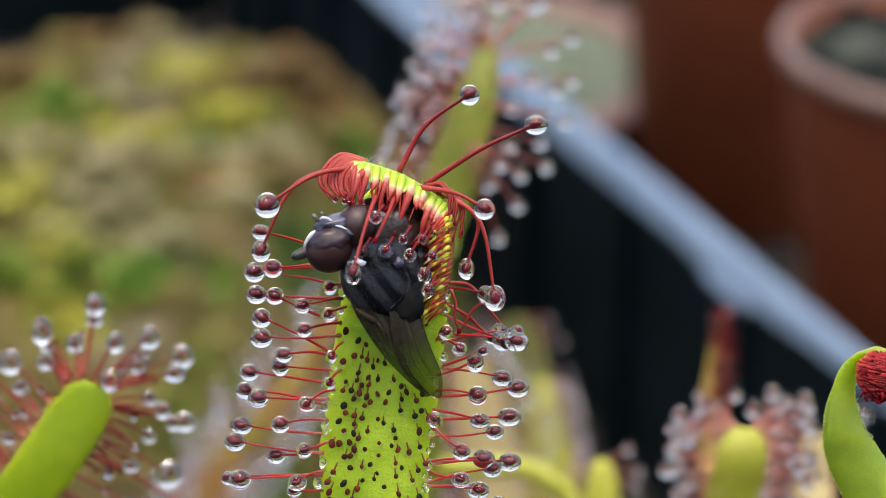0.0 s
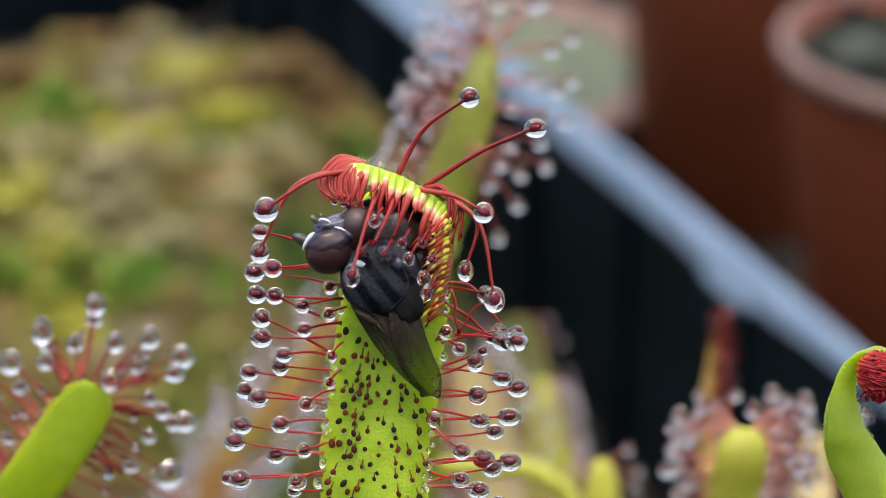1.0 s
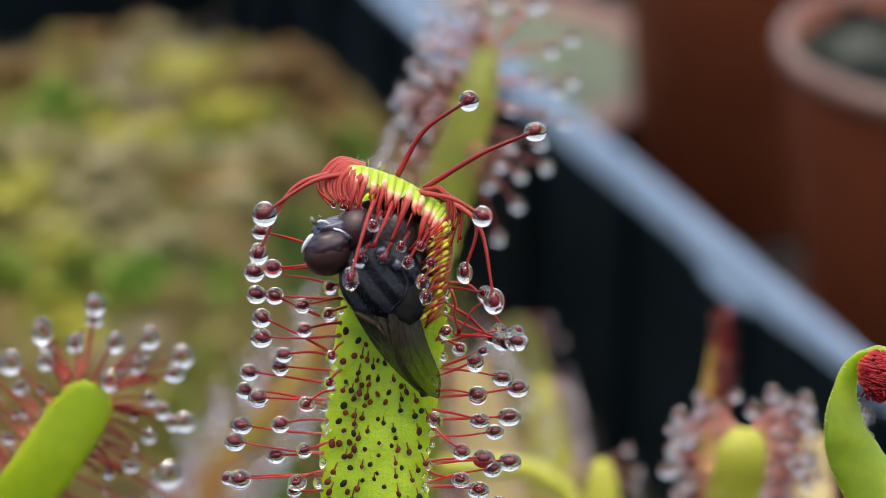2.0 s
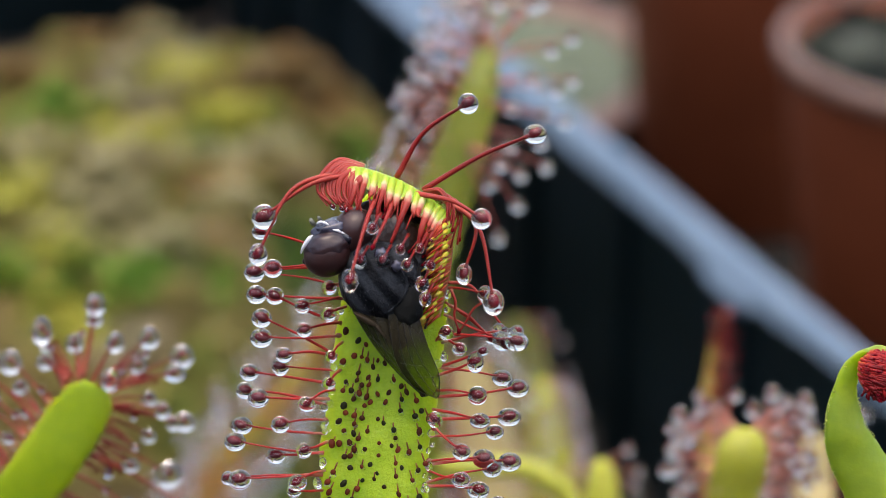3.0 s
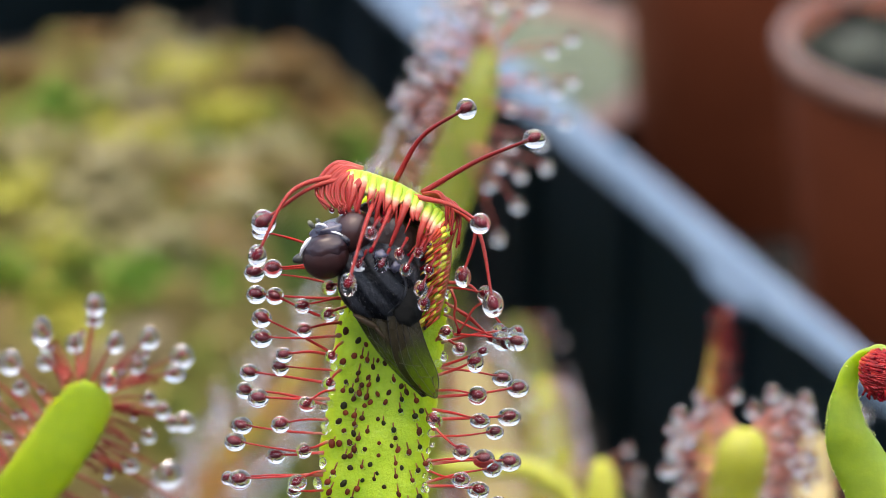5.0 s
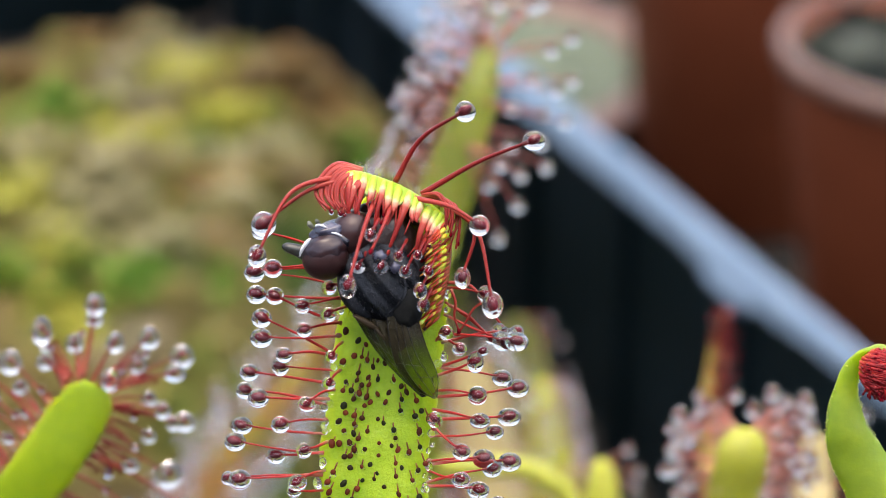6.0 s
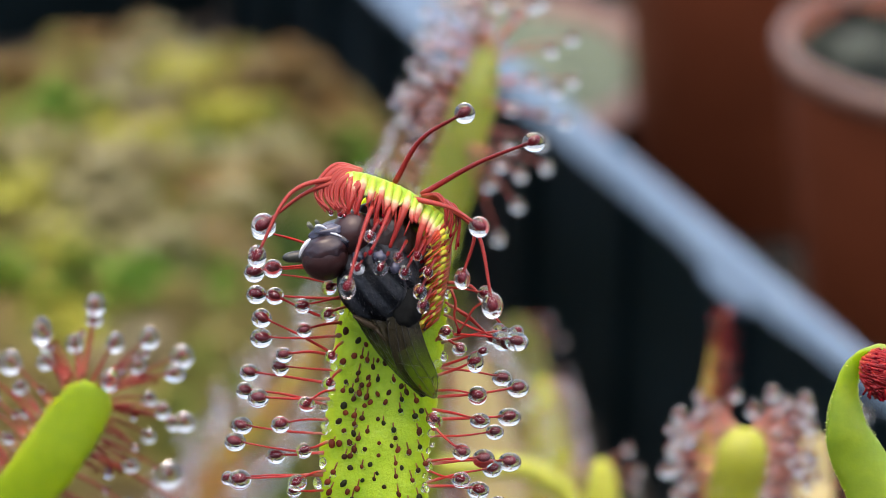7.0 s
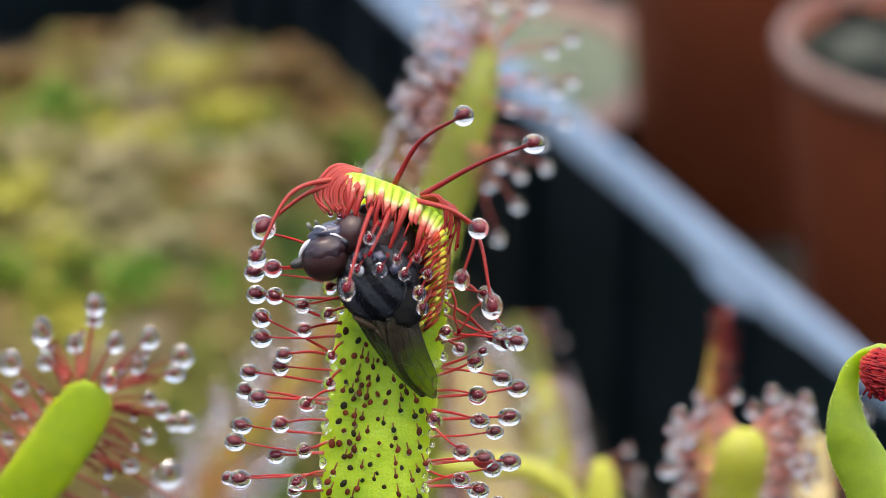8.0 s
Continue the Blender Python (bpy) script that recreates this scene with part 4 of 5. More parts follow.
for i in range(26):      # thinner strands behind them, in the shade of the crest
    f = rng.uniform(0.04, 0.62)
    p, fall = edge_at(f)
    root = crest_point(f, 0.6, 0.66, 0) + Vector((0, 0.12, 0))
    down = (fall + Vector((rng.uniform(-0.35, 0.25), 0, 0))).normalized()
    tip = root + down * rng.uniform(0.7, 1.5) + Vector((0, -0.5, 0))
    ob = tentacle(leaf, sh, root, root.lerp(tip, 0.5) + Vector((0, -0.12, 0.04)), tip, rng.uniform(0.04, 0.06), None, FRINGE_RED, gland=0.08 if i % 4 == 0 else 0, taper=(1.2, 1.0, 0.45))
    with_cap(ob, root)
# the brush along the margin: curved tentacles laid inwards across it in two rows
for row, count in ((0, 25), (1, 19)):
    for i in range(count):
        f = 0.57 + 0.43 * (i + 0.5 + rng.uniform(-0.3, 0.3)) / count
        p, fall = edge_at(f)
        fall = (fall + Vector((rng.uniform(-0.10, 0.10), 0, rng.uniform(-0.10, 0.10)))).normalized()
        root = crest_point(f, (0.24, 0.55)[row], 0.8, 0.1) + Vector((0, 0.02, 0))
        length = (rng.uniform(0.75, 1.15), rng.uniform(0.45, 0.8))[row] * (0.75 if f > 0.9 else 1.0)
        tip = root + fall * length + Vector((0, rng.uniform(-0.50, -0.30), 0))
        mid = root.lerp(tip, 0.45) + Vector((0.08, -0.24, 0.08))
        dew = (0.10, 0.11) if rng.random() < 0.12 else None
        ob = tentacle(leaf, sh, root, mid, tip, rng.uniform(0.030, 0.044), dew, BRUSH, gland=0.08 if dew or rng.random() < 0.2 else 0, k=6, taper=(0.9, 1.25, 0.5))
        with_cap(ob, root)
for row, count in ((0.40, 14), (0.62, 7), (0.84, 9)):      # stout yellow roots that show between them
    for i in range(count):
        f = 0.60 + 0.38 * (i + 0.5 + rng.uniform(-0.25, 0.25)) / count
        p, fall = edge_at(f)
        root = crest_point(f, row, 0.8, 0.1) + Vector((0, 0.0, 0))
        tip = root + fall * rng.uniform(0.32, 0.58) + Vector((0, -0.26, 0))
        ob = tentacle(leaf, sh, root, root.lerp(tip, 0.5) + Vector((0.03, -0.17, 0.04)), tip, rng.uniform(0.050, 0.085), None, FLECK, gland=0, k=4, taper=(0.6, 1.2, 0.35))
        with_cap(ob, root)
# the comb that bows out over the other end of the crest: outermost first
for i in range(21):
    f = i / 20
    j = rng.uniform(-0.05, 0.05)
    root = Vector((-2.45 - 0.1 * f, -0.62 - 0.20 * f, 2.80 - 0.25 * f))
    m1 = Vector((-3.25 + 0.72 * f + j, -0.80 - 0.62 * f, 2.99 - 0.60 * f))
    m2 = Vector((-3.80 + 1.15 * f + j, -1.00 - 0.50 * f, 2.50 - 0.30 * f))
    m3 = Vector((-3.88 + 1.25 * f + j, -1.25 - 0.32 * f, 2.02 - 0.14 * f + j))
    tip = Vector((-3.52 + 0.95 * f + 2 * j, -1.6 - 0.1 * f, 1.58 - 0.25 * f + 0.28 * rng.random()))
    ob = tentacle(leaf, sh, root, m1, tip, rng.uniform(0.045, 0.078), (0.09, 0.1) if i % 6 == 2 else None, FRINGE_RED, gland=0.09 if i % 6 == 2 else 0, mids=(m2, m3), k=5, n=8, taper=(1.1, 1.15, 0.5))
    with_cap(ob, root)
# arcs that run over the shoulder of the curled tip and down its outside
for i in range(15):
    f = i / 14
    root = Vector((-0.55 + 0.50 * f, -0.85 + 0.25 * f, 2.02 - 0.36 * f))
    m1 = root + Vector((0.48 + rng.uniform(-0.08, 0.08), -0.25, 0.02 + rng.uniform(-0.08, 0.08)))
    m2 = m1 + Vector((0.26 + rng.uniform(-0.12, 0.08), -0.15, -0.45))
    tip = m2 + Vector((rng.uniform(-0.42, 0.02), -0.15, -rng.uniform(0.4, 1.1)))
    ob = tentacle(leaf, sh, root, m1, tip, rng.uniform(0.036, 0.058), None, FRINGE_RED, gland=0.08 if i % 3 == 0 else 0, mids=(m2,), k=5)
    with_cap(ob, root)
# fine pale hairs along the crest
for i in range(22):
    f = rng.random()
    root = edge_at(0.05 + 0.5 * f)[0] + Vector((0, 0.1, -0.03))
    tip = root + Vector((rng.uniform(-0.12, 0.12), rng.uniform(-0.1, 0.05), rng.uniform(0.15, 0.32)))
    ob = part("hair", sweep([(0, 0, 0, 0.014, 0.014), (*(tip - root), 0.004, 0.004)], 4), LEAF_YELLOW, leaf)
    ob.location = root * 0.001 + sh
    with_cap(ob, root)
# glands and dew sitting on the fly
for tip, dew in (((-1.0, -2.75, -0.15), (0.20, 0.21)), ((-0.55, -2.55, -0.75), (0.22, 0.26)), ((-0.45, -2.5, -1.22), (0.20, 0.24)), ((-0.62, -2.6, 0.35), (0.15, 0.16)), ((-0.30, -2.4, -0.20), (0.16, 0.18)), ((-2.05, -3.0, 1.0), (0.2, 0.2)), ((-1.2, -2.9, 0.35), (0.16, 0.18)), ((-2.45, -2.75, -0.02), (0.22, 0.2)), ((-1.75, -2.8, 0.0), (0.24, 0.24))):
    root = Vector(tip) + Vector((0.2, 0.9, 0.35))
    ob = tentacle(leaf, sh, root, Vector(tip).lerp(root, 0.5) + Vector((0.05, -0.1, 0.1)), tip, 0.05, dew, STALK_DEEP, gland=0.12, fill=0.5)
    with_cap(ob, root)


# ---- the fly ----
FLY_AT = Vector((-1.99, -1.4, -1.05))
fly = new("fly")
fly.matrix_world = pose(0, 0, 0, TILT, 0, 0) @ Matrix.Translation(FLY_AT * 0.001)
tagged(fly, "dark blue-black fly with brown eyes held by a sundew leaf", "fly")
head = part("head", ball((0.80, 0.75, 0.72), (-1.22, 0.1, 1.5), segs=32, rings=20, rough=0.05), SILVER, fly, "silvery blue-grey head")
part("eye", ball((0.74, 0.60, 0.70), (-1.56, -0.38, 1.0), Matrix.Rotation(radians(-20), 3, "Y"), 40, 26), EYE_BROWN, head, "large dark brown compound eye")
part("eye", ball((0.68, 0.62, 0.74), (-0.70, -0.12, 1.74), Matrix.Rotation(radians(20), 3, "Y"), 40, 26), EYE_BROWN, head, "large dark brown compound eye")
part("face_plate", ball((0.60, 0.34, 0.34), (-1.50, -0.42, 1.72), Matrix.Rotation(radians(-14), 3, "Y"), 28, 18, 0.25), FACE, head, "dark glossy face plate with bluish reflections put into its colour")
part("face_plate", ball((0.30, 0.24, 0.22), (-0.98, -0.52, 1.52), Matrix.Rotation(radians(30), 3, "Y"), 20, 12, 0.25), FACE, head, "dark glossy face plate with bluish reflections put into its colour")
part("wet_film", ball((0.745, 0.59, 0.52), (-1.55, -0.42, 1.24), Matrix.Rotation(radians(-12), 3, "Y"), 48, 32, 0.08), FILM, head, "wet film over the upper part of the eye, sky reflection in its colour")
# white slivers in place of the sky's glints on the wet head
part("gleam", sweep(glide([(-2.36, -0.55, 1.06, 0.02, 0.02), (-2.26, -0.70, 1.28, 0.04, 0.055), (-2.10, -0.78, 1.50, 0.04, 0.065), (-1.98, -0.72, 1.62, 0.02, 0.02)], 5), 10), PALE, head, "wet gleam modelled as a white sliver")
part("gleam", sweep(glide([(-1.84, -0.72, 1.99, 0.02, 0.02), (-1.74, -0.76, 2.03, 0.03, 0.035), (-1.58, -0.76, 1.99, 0.03, 0.04), (-1.46, -0.72, 1.91, 0.02, 0.02)], 5), 10), PALE, head)
part("gleam", sweep(glide([(-1.34, -0.80, 1.78, 0.01, 0.015), (-1.18, -0.84, 1.74, 0.02, 0.035), (-1.00, -0.80, 1.66, 0.01, 0.015)], 5), 8), PALE, head)
part("antenna", sweep(glide([(-1.95, -0.2, 1.95, 0.06, 0.07), (-2.03, -0.3, 2.06, 0.07, 0.08), (-2.06, -0.32, 2.16, 0.03, 0.04)], 4), 8), BRISTLE, head)
part("antenna", sweep(glide([(-1.75, 0.1, 2.05, 0.06, 0.06), (-1.80, 0.0, 2.14, 0.07, 0.07), (-1.86, 0.0, 2.22, 0.03, 0.03)], 4), 8), BRISTLE, head)
for at, r in (((-0.50, -1.05, 0.98), 0.20), ((0.16, -1.15, 0.95), 0.23), ((0.62, -1.05, 0.62), 0.17)):      # wet lumps between head and thorax
    part("lump", ball((r, r * 0.9, r * 1.05), at, None, 16, 12, 0.25), FACE, fly, "wet blue-black lump")
# another highlight built as a white sliver, on the wet shoulder
part("wet_glint", sweep(glide([(-0.72, -1.22, 0.80, 0.02, 0.02), (-0.62, -1.30, 0.68, 0.05, 0.08), (-0.48, -1.28, 0.62, 0.05, 0.09), (-0.38, -1.2, 0.64, 0.01, 0.02)], 4), 8), PALE, fly, "wet highlight modelled as a white sliver")
thorax = new("thorax", finish(ball((1.30, 1.05, 1.32), segs=48, rings=32, rough=0.03), "thorax", THORAX))
thorax.parent = fly
thorax.rotation_euler = (0, radians(-38), 0)
thorax.location = (0.06e-3, 0.0, 0.22e-3)
tagged(thorax, "dull black thorax with grey stripes")
part("scutellum_edge", sweep(glide([(0.76, -0.89, 0.48, 0.03, 0.02), (0.92, -0.77, 0.10, 0.05, 0.05), (0.86, -0.74, -0.23, 0.07, 0.06), (0.66, -0.71, -0.53, 0.06, 0.05), (0.35, -0.69, -0.80, 0.03, 0.02)], 4), 8), THORAX, fly, "dull grey hind edge of the thorax")
part("scutellum", ball((0.56, 0.50, 0.84), (0.82, -0.28, -0.42), Matrix.Rotation(radians(-14), 3, "Y"), 32, 22, 0.12), DULL_CHITIN, fly)
part("abdomen", ball((0.46, 0.40, 0.95), (0.50, 0.60, -1.10), Matrix.Rotation(radians(-10), 3, "Y"), 32, 24, 0.08), DULL_CHITIN, fly)
# shoulder enlarged, and a dark body behind it, to shade the crest's hollow
part("shoulder", ball((1.12, 0.75, 1.05), (0.28, 0.30, 1.48), Matrix.Rotation(radians(20), 3, "Y"), 32, 22, 0.2), DARK_BROWN, fly, "dark brown wet shoulder, enlarged to darken the hollow under the crest")
part("hollow_shade", ball((1.25, 0.45, 0.80), (0.25, 0.55, 2.0), None, 28, 18, 0.15), DARK_BROWN, fly)
part("flank", ball((0.62, 0.55, 1.0), (1.2, 0.6, 0.55), Matrix.Rotation(radians(-15), 3, "Y"), 24, 16, 0.12), CHITIN, fly)


def wing(left, right, name="wing", veins=((0.0, 0.0), (0.30, 0.14), (0.45, 0.42), (0.55, 0.78), (1.0, 1.0)), wave=0.0, crossing=0.5):
    """A thin wing between a left and a right edge (root to tip, in mm), crumpled a little, with raised veins."""
    rows_n, cols = 26, 12
    a, b = [[Vector(q) for q in glide(e, 12)] for e in (left, right)]
    bm = bmesh.new()
    layer = bm.verts.layers.float.new("along")

    def on(line, s):
        k = min(0.9999, max(0.0, s)) * (len(line) - 1)
        return line[int(k)].lerp(line[int(k) + 1], k - int(k))

    def spot(s, c):
        ripple = 0.05 * math.sin(11 * s + 4 * c) + 0.05 * noise.noise(Vector((s * 5, c * 4, wave))) + 0.035 * math.sin(c * 26 + 5 * s) * (0.4 + s)
        return on(a, s).lerp(on(b, s), c) + Vector((0, -0.22 * math.sin(math.pi * c) * (1 - 0.6 * s) - ripple, 0))
    grid = [[[bm.verts.new((spot(i / rows_n, j / cols) + Vector((0, z, 0))) * 0.001) for j in range(cols + 1)] for i in range(rows_n + 1)] for z in (0, 0.012)]
    for g in grid:
        for i in range(rows_n + 1):
            for v in g[i]:
                v[layer] = i / rows_n
    for g, flip in ((grid[0], 1), (grid[1], -1)):
        for i in range(rows_n):
            for j in range(cols):
                bm.faces.new((g[i][j], g[i][j + 1], g[i + 1][j + 1], g[i + 1][j])[::flip])
    bmesh.ops.recalc_face_normals(bm, faces=bm.faces)
    ob = part(name, bm, WING, fly, "smoky olive translucent wing with dark veins")
    for c0, c1 in veins:
        line = [(*(spot(s, c0 + (c1 - c0) * s) + Vector((0, -0.012, 0))), (0.024 if c0 in (0.0, 1.0) else 0.011) * (1.3 - s * 0.6), 0.010) for s in [k / 16 for k in range(17)]]
        part("vein", sweep(line, 5), CHITIN, ob)
    for s0, c0, c1 in ((crossing, 0.1, 0.62), (crossing + 0.16, 0.34, 0.84)):
        line = [(*(spot(s0 + 0.08 * k / 6, c0 + (c1 - c0) * k / 6) + Vector((0, -0.012, 0))), 0.012, 0.010) for k in range(7)]
        part("vein", sweep(line, 5), CHITIN, ob)
    return ob


WING_ROOT = Vector((0.05, -0.25, -0.42))
# the wing on top, and the other one that shows along its edge; amber hinge plates at their roots
wing_a = wing([(0.30, -0.30, -0.25), (0.38, -0.45, -1.45), (0.62, -0.20, -2.55), (1.20, 0.35, -3.35), (1.86, 0.72, -3.70)],
              [(1.05, -0.10, -0.25), (1.40, -0.15, -1.45), (1.68, 0.10, -2.25), (1.95, 0.45, -2.95), (1.95, 0.72, -3.62)])
wing_b = wing([(-0.98, -0.35, -0.30), (-0.72, -0.28, -1.00), (-0.05, -0.05, -2.08), (0.68, 0.30, -2.92), (1.45, 0.75, -3.66)],
              [(0.40, -0.20, -0.45), (0.52, -0.30, -1.50), (0.76, 0.0, -2.45), (1.16, 0.45, -3.12), (1.60, 0.80, -3.62)], wave=3.0, crossing=0.4)
for at, radii, turn in (((-0.34, -0.52, -1.06), (0.50, 0.12, 0.10), 30), ((0.05, -0.55, -1.38), (0.30, 0.08, 0.06), 52)):
    part("wing_hinge", ball(radii, at, Matrix.Rotation(radians(turn), 3, "Y"), 16, 10, 0.3), HINGE_AMBER, fly, "dull amber-brown wing hinge")


def leg(points, r=0.06):
    rows = glide([(*p, r, r) for p in points], 5)
    n = len(rows)
    rows = [(*q[:3], r * (1.25 - 0.7 * i / n + 0.25 * (i % 5 == 0)), r * (1.2 - 0.7 * i / n + 0.25 * (i % 5 == 0))) for i, q in enumerate(rows)]
    return part("leg", sweep(rows, 7), CHITIN, fly)


leg([(0.9, 0.3, 0.2), (1.5, 0.5, 0.1), (1.6, 0.6, -0.8), (1.45, 0.7, -1.4)])
rng = random.Random(4)
fuzz = bmesh.new()
for i in range(260):      # short bristles all over the back
    a, h = rng.uniform(0, 6.28), rng.uniform(-0.95, 0.95)
    p = Vector((1.28 * math.cos(a) * math.sqrt(1 - h * h), -abs(1.03 * math.sin(a)) * math.sqrt(1 - h * h), 1.3 * h))
    p = Matrix.Rotation(radians(-38), 3, "Y") @ p + Vector((0.06, 0, 0.22))
    e = p + p.normalized() * rng.uniform(0.06, 0.16) + Vector((0.08, 0, -0.12)) * rng.uniform(0.5, 1.6)
    w = Vector((rng.uniform(-1, 1), rng.uniform(-1, 1), rng.uniform(-1, 1))).normalized() * 0.012
    base = [fuzz.verts.new((p + q) * 0.001) for q in (w, -w, w.cross(e - p).normalized() * 0.012)]
    top = fuzz.verts.new(e * 0.001)
    for q in range(3):
        fuzz.faces.new((base[q], base[(q + 1) % 3], top))
tagged(part("bristles", fuzz, CHITIN, fly, "short black bristles"), kind="stuff")
HINGE = Vector((-1.85, -0.25, 1.05))
prob = part("proboscis", sweep(glide([(0.35, 0, 0, 0.16, 0.24), (0, 0, 0, 0.17, 0.26), (-0.45, 0, 0.03, 0.15, 0.20), (-0.72, 0, 0.02, 0.15, 0.17), (-0.88, 0, 0.0, 0.13, 0.13), (-0.97, 0, -0.03, 0.05, 0.05)], 5), 12), PROBOSCIS, fly, "short dark proboscis with a shiny tip")
prob.location = HINGE * 0.001


# ---- other sundew leaves ----
def side_leaf(name, ground, label, spine, material, count, reach, seed, dew=0.33, tip_red=False, face=(0, -1, 0), stalk_r=0.045, spread=1.0, fan=True, side=(1, 0, 0), sub="blade", lean=0):
    """A leaf from its spine in mm (bottom to top: u, d, v, half width, half thickness), with tentacles round its blade."""
    ob, s = leaf_base(name, ground, label)
    foot = -s * 1000
    first = Vector(spine[0][:3])
    rows = glide([(*foot, 0.8, 0.6), (*(foot.lerp(first, 0.45)), 0.8, 0.6), (*(foot.lerp(first, 0.8) + Vector((0, 0, 0))), 0.8, 0.5)] + list(spine), 7)
    set_in(sub, sweep(rows, 16, side, wobble=0.08), material, ob, s)
    r = random.Random(seed)
    blade = glide(spine, 8)
    for i in range(count):
        f = (i + r.random()) / count
        k = int(f * (len(blade) - 1))
        q = blade[k]
        p = Vector(q[:3])
        way = (Vector(blade[min(k + 1, len(blade) - 1)][:3]) - Vector(blade[max(k - 1, 0)][:3])).normalized()
        across = (Vector(side) - way * Vector(side).dot(way)).normalized()
        out = way.cross(across)
        sgn = lean or (1 if i % 2 else -1)
        a = r.uniform(-0.5, 0.9) * spread
        e = (across * sgn * math.cos(a) + Vector(face) * math.sin(a)).normalized()
        if fan and f > 0.8:
            e = (e + way * (f - 0.8) * 7 * r.uniform(0.3, 1.2)).normalized()
        root = p + across * sgn * q[3] * 0.85 * abs(math.cos(a))
        length = reach * r.uniform(0.55, 1.1)
        tip = root + e * length
        mid = root.lerp(tip, 0.5) + way * r.uniform(-0.1, 0.25) * length * 0.4
        d = dew * r.uniform(0.7, 1.1)
        tentacle(ob, s, root, mid, tip, stalk_r, (d * r.uniform(0.9, 1.05), d * r.uniform(1.0, 1.2)), STALK_PALE, gland=0.11, k=4, n=5, fill=0.3)
    return ob, s


LEFT_DEW_A = [
    (-15.44, 12.2, -3.14, 0.39, 0.54), (-15.36, 12.57, -3.74, 0.26, 0.24), (-15.44, 12.94, -4.38, 0.35, 0.31), (-16.89, 13.31, -4.4, 0.42, 0.49),
    (-16.61, 13.68, -5.42, 0.31, 0.27), (-15.49, 12.45, -5.44, 0.14, 0.14), (-14.32, 12.82, -3.67, 0.33, 0.35), (-13.59, 13.19, -2.18, 0.38, 0.44),
    (-13.68, 13.56, -2.79, 0.33, 0.27), (-12.69, 12.33, -3.6, 0.35, 0.39), (-11.44, 12.7, -3.44, 0.39, 0.42), (-11.92, 13.07, -4.52, 0.33, 0.37),
    (-10.27, 13.44, -4.18, 0.44, 0.46), (-10.37, 12.21, -4.77, 0.39, 0.33), (-12.55, 10.6, -4.92, 0.36, 0.4), (-11.48, 12.95, -5.81, 0.31, 0.29)]
LEFT_DEW_B = [
    (-10.84, 12.2, -6.18, 0.3, 0.33), (-10.04, 12.57, -6.65, 0.39, 0.37), (-10.53, 12.94, -6.75, 0.29, 0.29), (-11.54, 13.31, -7.27, 0.29, 0.27),
    (-10.82, 13.68, -8.8, 0.51, 0.51), (-11.93, 12.45, -7.62, 0.15, 0.15), (-12.16, 12.82, -8.37, 0.33, 0.26), (-13.11, 13.19, -8.76, 0.18, 0.18),
    (-16.39, 13.56, -6.41, 0.2, 0.2), (-16.77, 12.33, -7.29, 0.26, 0.22), (-12.25, 12.7, -9.95, 0.37, 0.33), (-10, 13.07, -10.11, 0.4, 0.37),
    (-17.69, 13.44, -5.73, 0.33, 0.33), (-17.73, 12.21, -4.77, 0.37, 0.37), (-18.03, 12.58, -6.98, 0.28, 0.28)]
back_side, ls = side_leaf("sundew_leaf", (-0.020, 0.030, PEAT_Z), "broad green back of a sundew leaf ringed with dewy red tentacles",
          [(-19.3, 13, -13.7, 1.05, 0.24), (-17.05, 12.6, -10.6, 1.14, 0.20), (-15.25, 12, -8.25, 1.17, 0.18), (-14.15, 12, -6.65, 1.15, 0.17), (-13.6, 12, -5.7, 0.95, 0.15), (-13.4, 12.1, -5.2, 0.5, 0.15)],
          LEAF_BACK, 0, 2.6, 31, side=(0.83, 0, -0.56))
rng = random.Random(31)
for u, d, v, rx, rz in LEFT_DEW_A + LEFT_DEW_B:
    tip = Vector((u, d, v))
    f = max(0.0, min(1.0, (tip - Vector((-18.0, 12.5, -11.2))).dot(Vector((4.3, 0, 6.0))) / 54.5))
    near = Vector((-18.0, 12.5, -11.2)).lerp(Vector((-13.9, 12, -5.8)), min(f, 0.97))
    root = near + (tip - near).normalized() * 0.9
    root.y = 12.35
    tentacle(back_side, ls, root, root.lerp(tip, 0.5) + Vector((0, 0.2, 0.1)), tip, 0.06, (rx * 1.05, rz * 1.05), STALK_DULL, gland=0.12, k=4, n=6, fill=0.28)
for i in range(70):      # shorter stalks crowding the edge
    near = Vector((-18.0, 12.5, -11.2)).lerp(Vector((-13.9, 12, -5.8)), rng.random())
    a = rng.uniform(-0.3, 0.3) + (2.55 if i % 2 else -0.6)
    if i % 5 == 0:
        near, a = Vector((-13.9, 12, -5.8)), rng.uniform(-0.4, 2.4)
    e = Vector((math.cos(a), rng.uniform(0.1, 0.9), math.sin(a)))
    root = near + Vector((e.x, 0.3, e.z)) * 0.9
    tip = root + e * rng.uniform(0.7, 2.0)
    tentacle(back_side, ls, root, root.lerp(tip, 0.5) + Vector((0, 0, 0.1)), tip, 0.06, (0.14, 0.15) if i % 3 == 0 else None, STALK_DULL, gland=0.11, k=3, n=5, fill=0.3)
for i in range(46):      # pale teeth along the edges of the blade
    f = rng.random()
    sgn = 1 if i % 3 else -1
    p = Vector((-18.0, 12.4, -11.2)).lerp(Vector((-14.2, 12.0, -6.3)), f) + Vector((0.83, 0, -0.56)) * (1.12 * sgn + 0.22)
    e = p + Vector((0.83 * sgn, 0.1, -0.56 * sgn + 0.2)) * rng.uniform(0.10, 0.28)
    part("tooth", sweep([(*p, 0.07, 0.06), (*e, 0.02, 0.02)], 5), LEAF_STRAW, back_side).location = ls
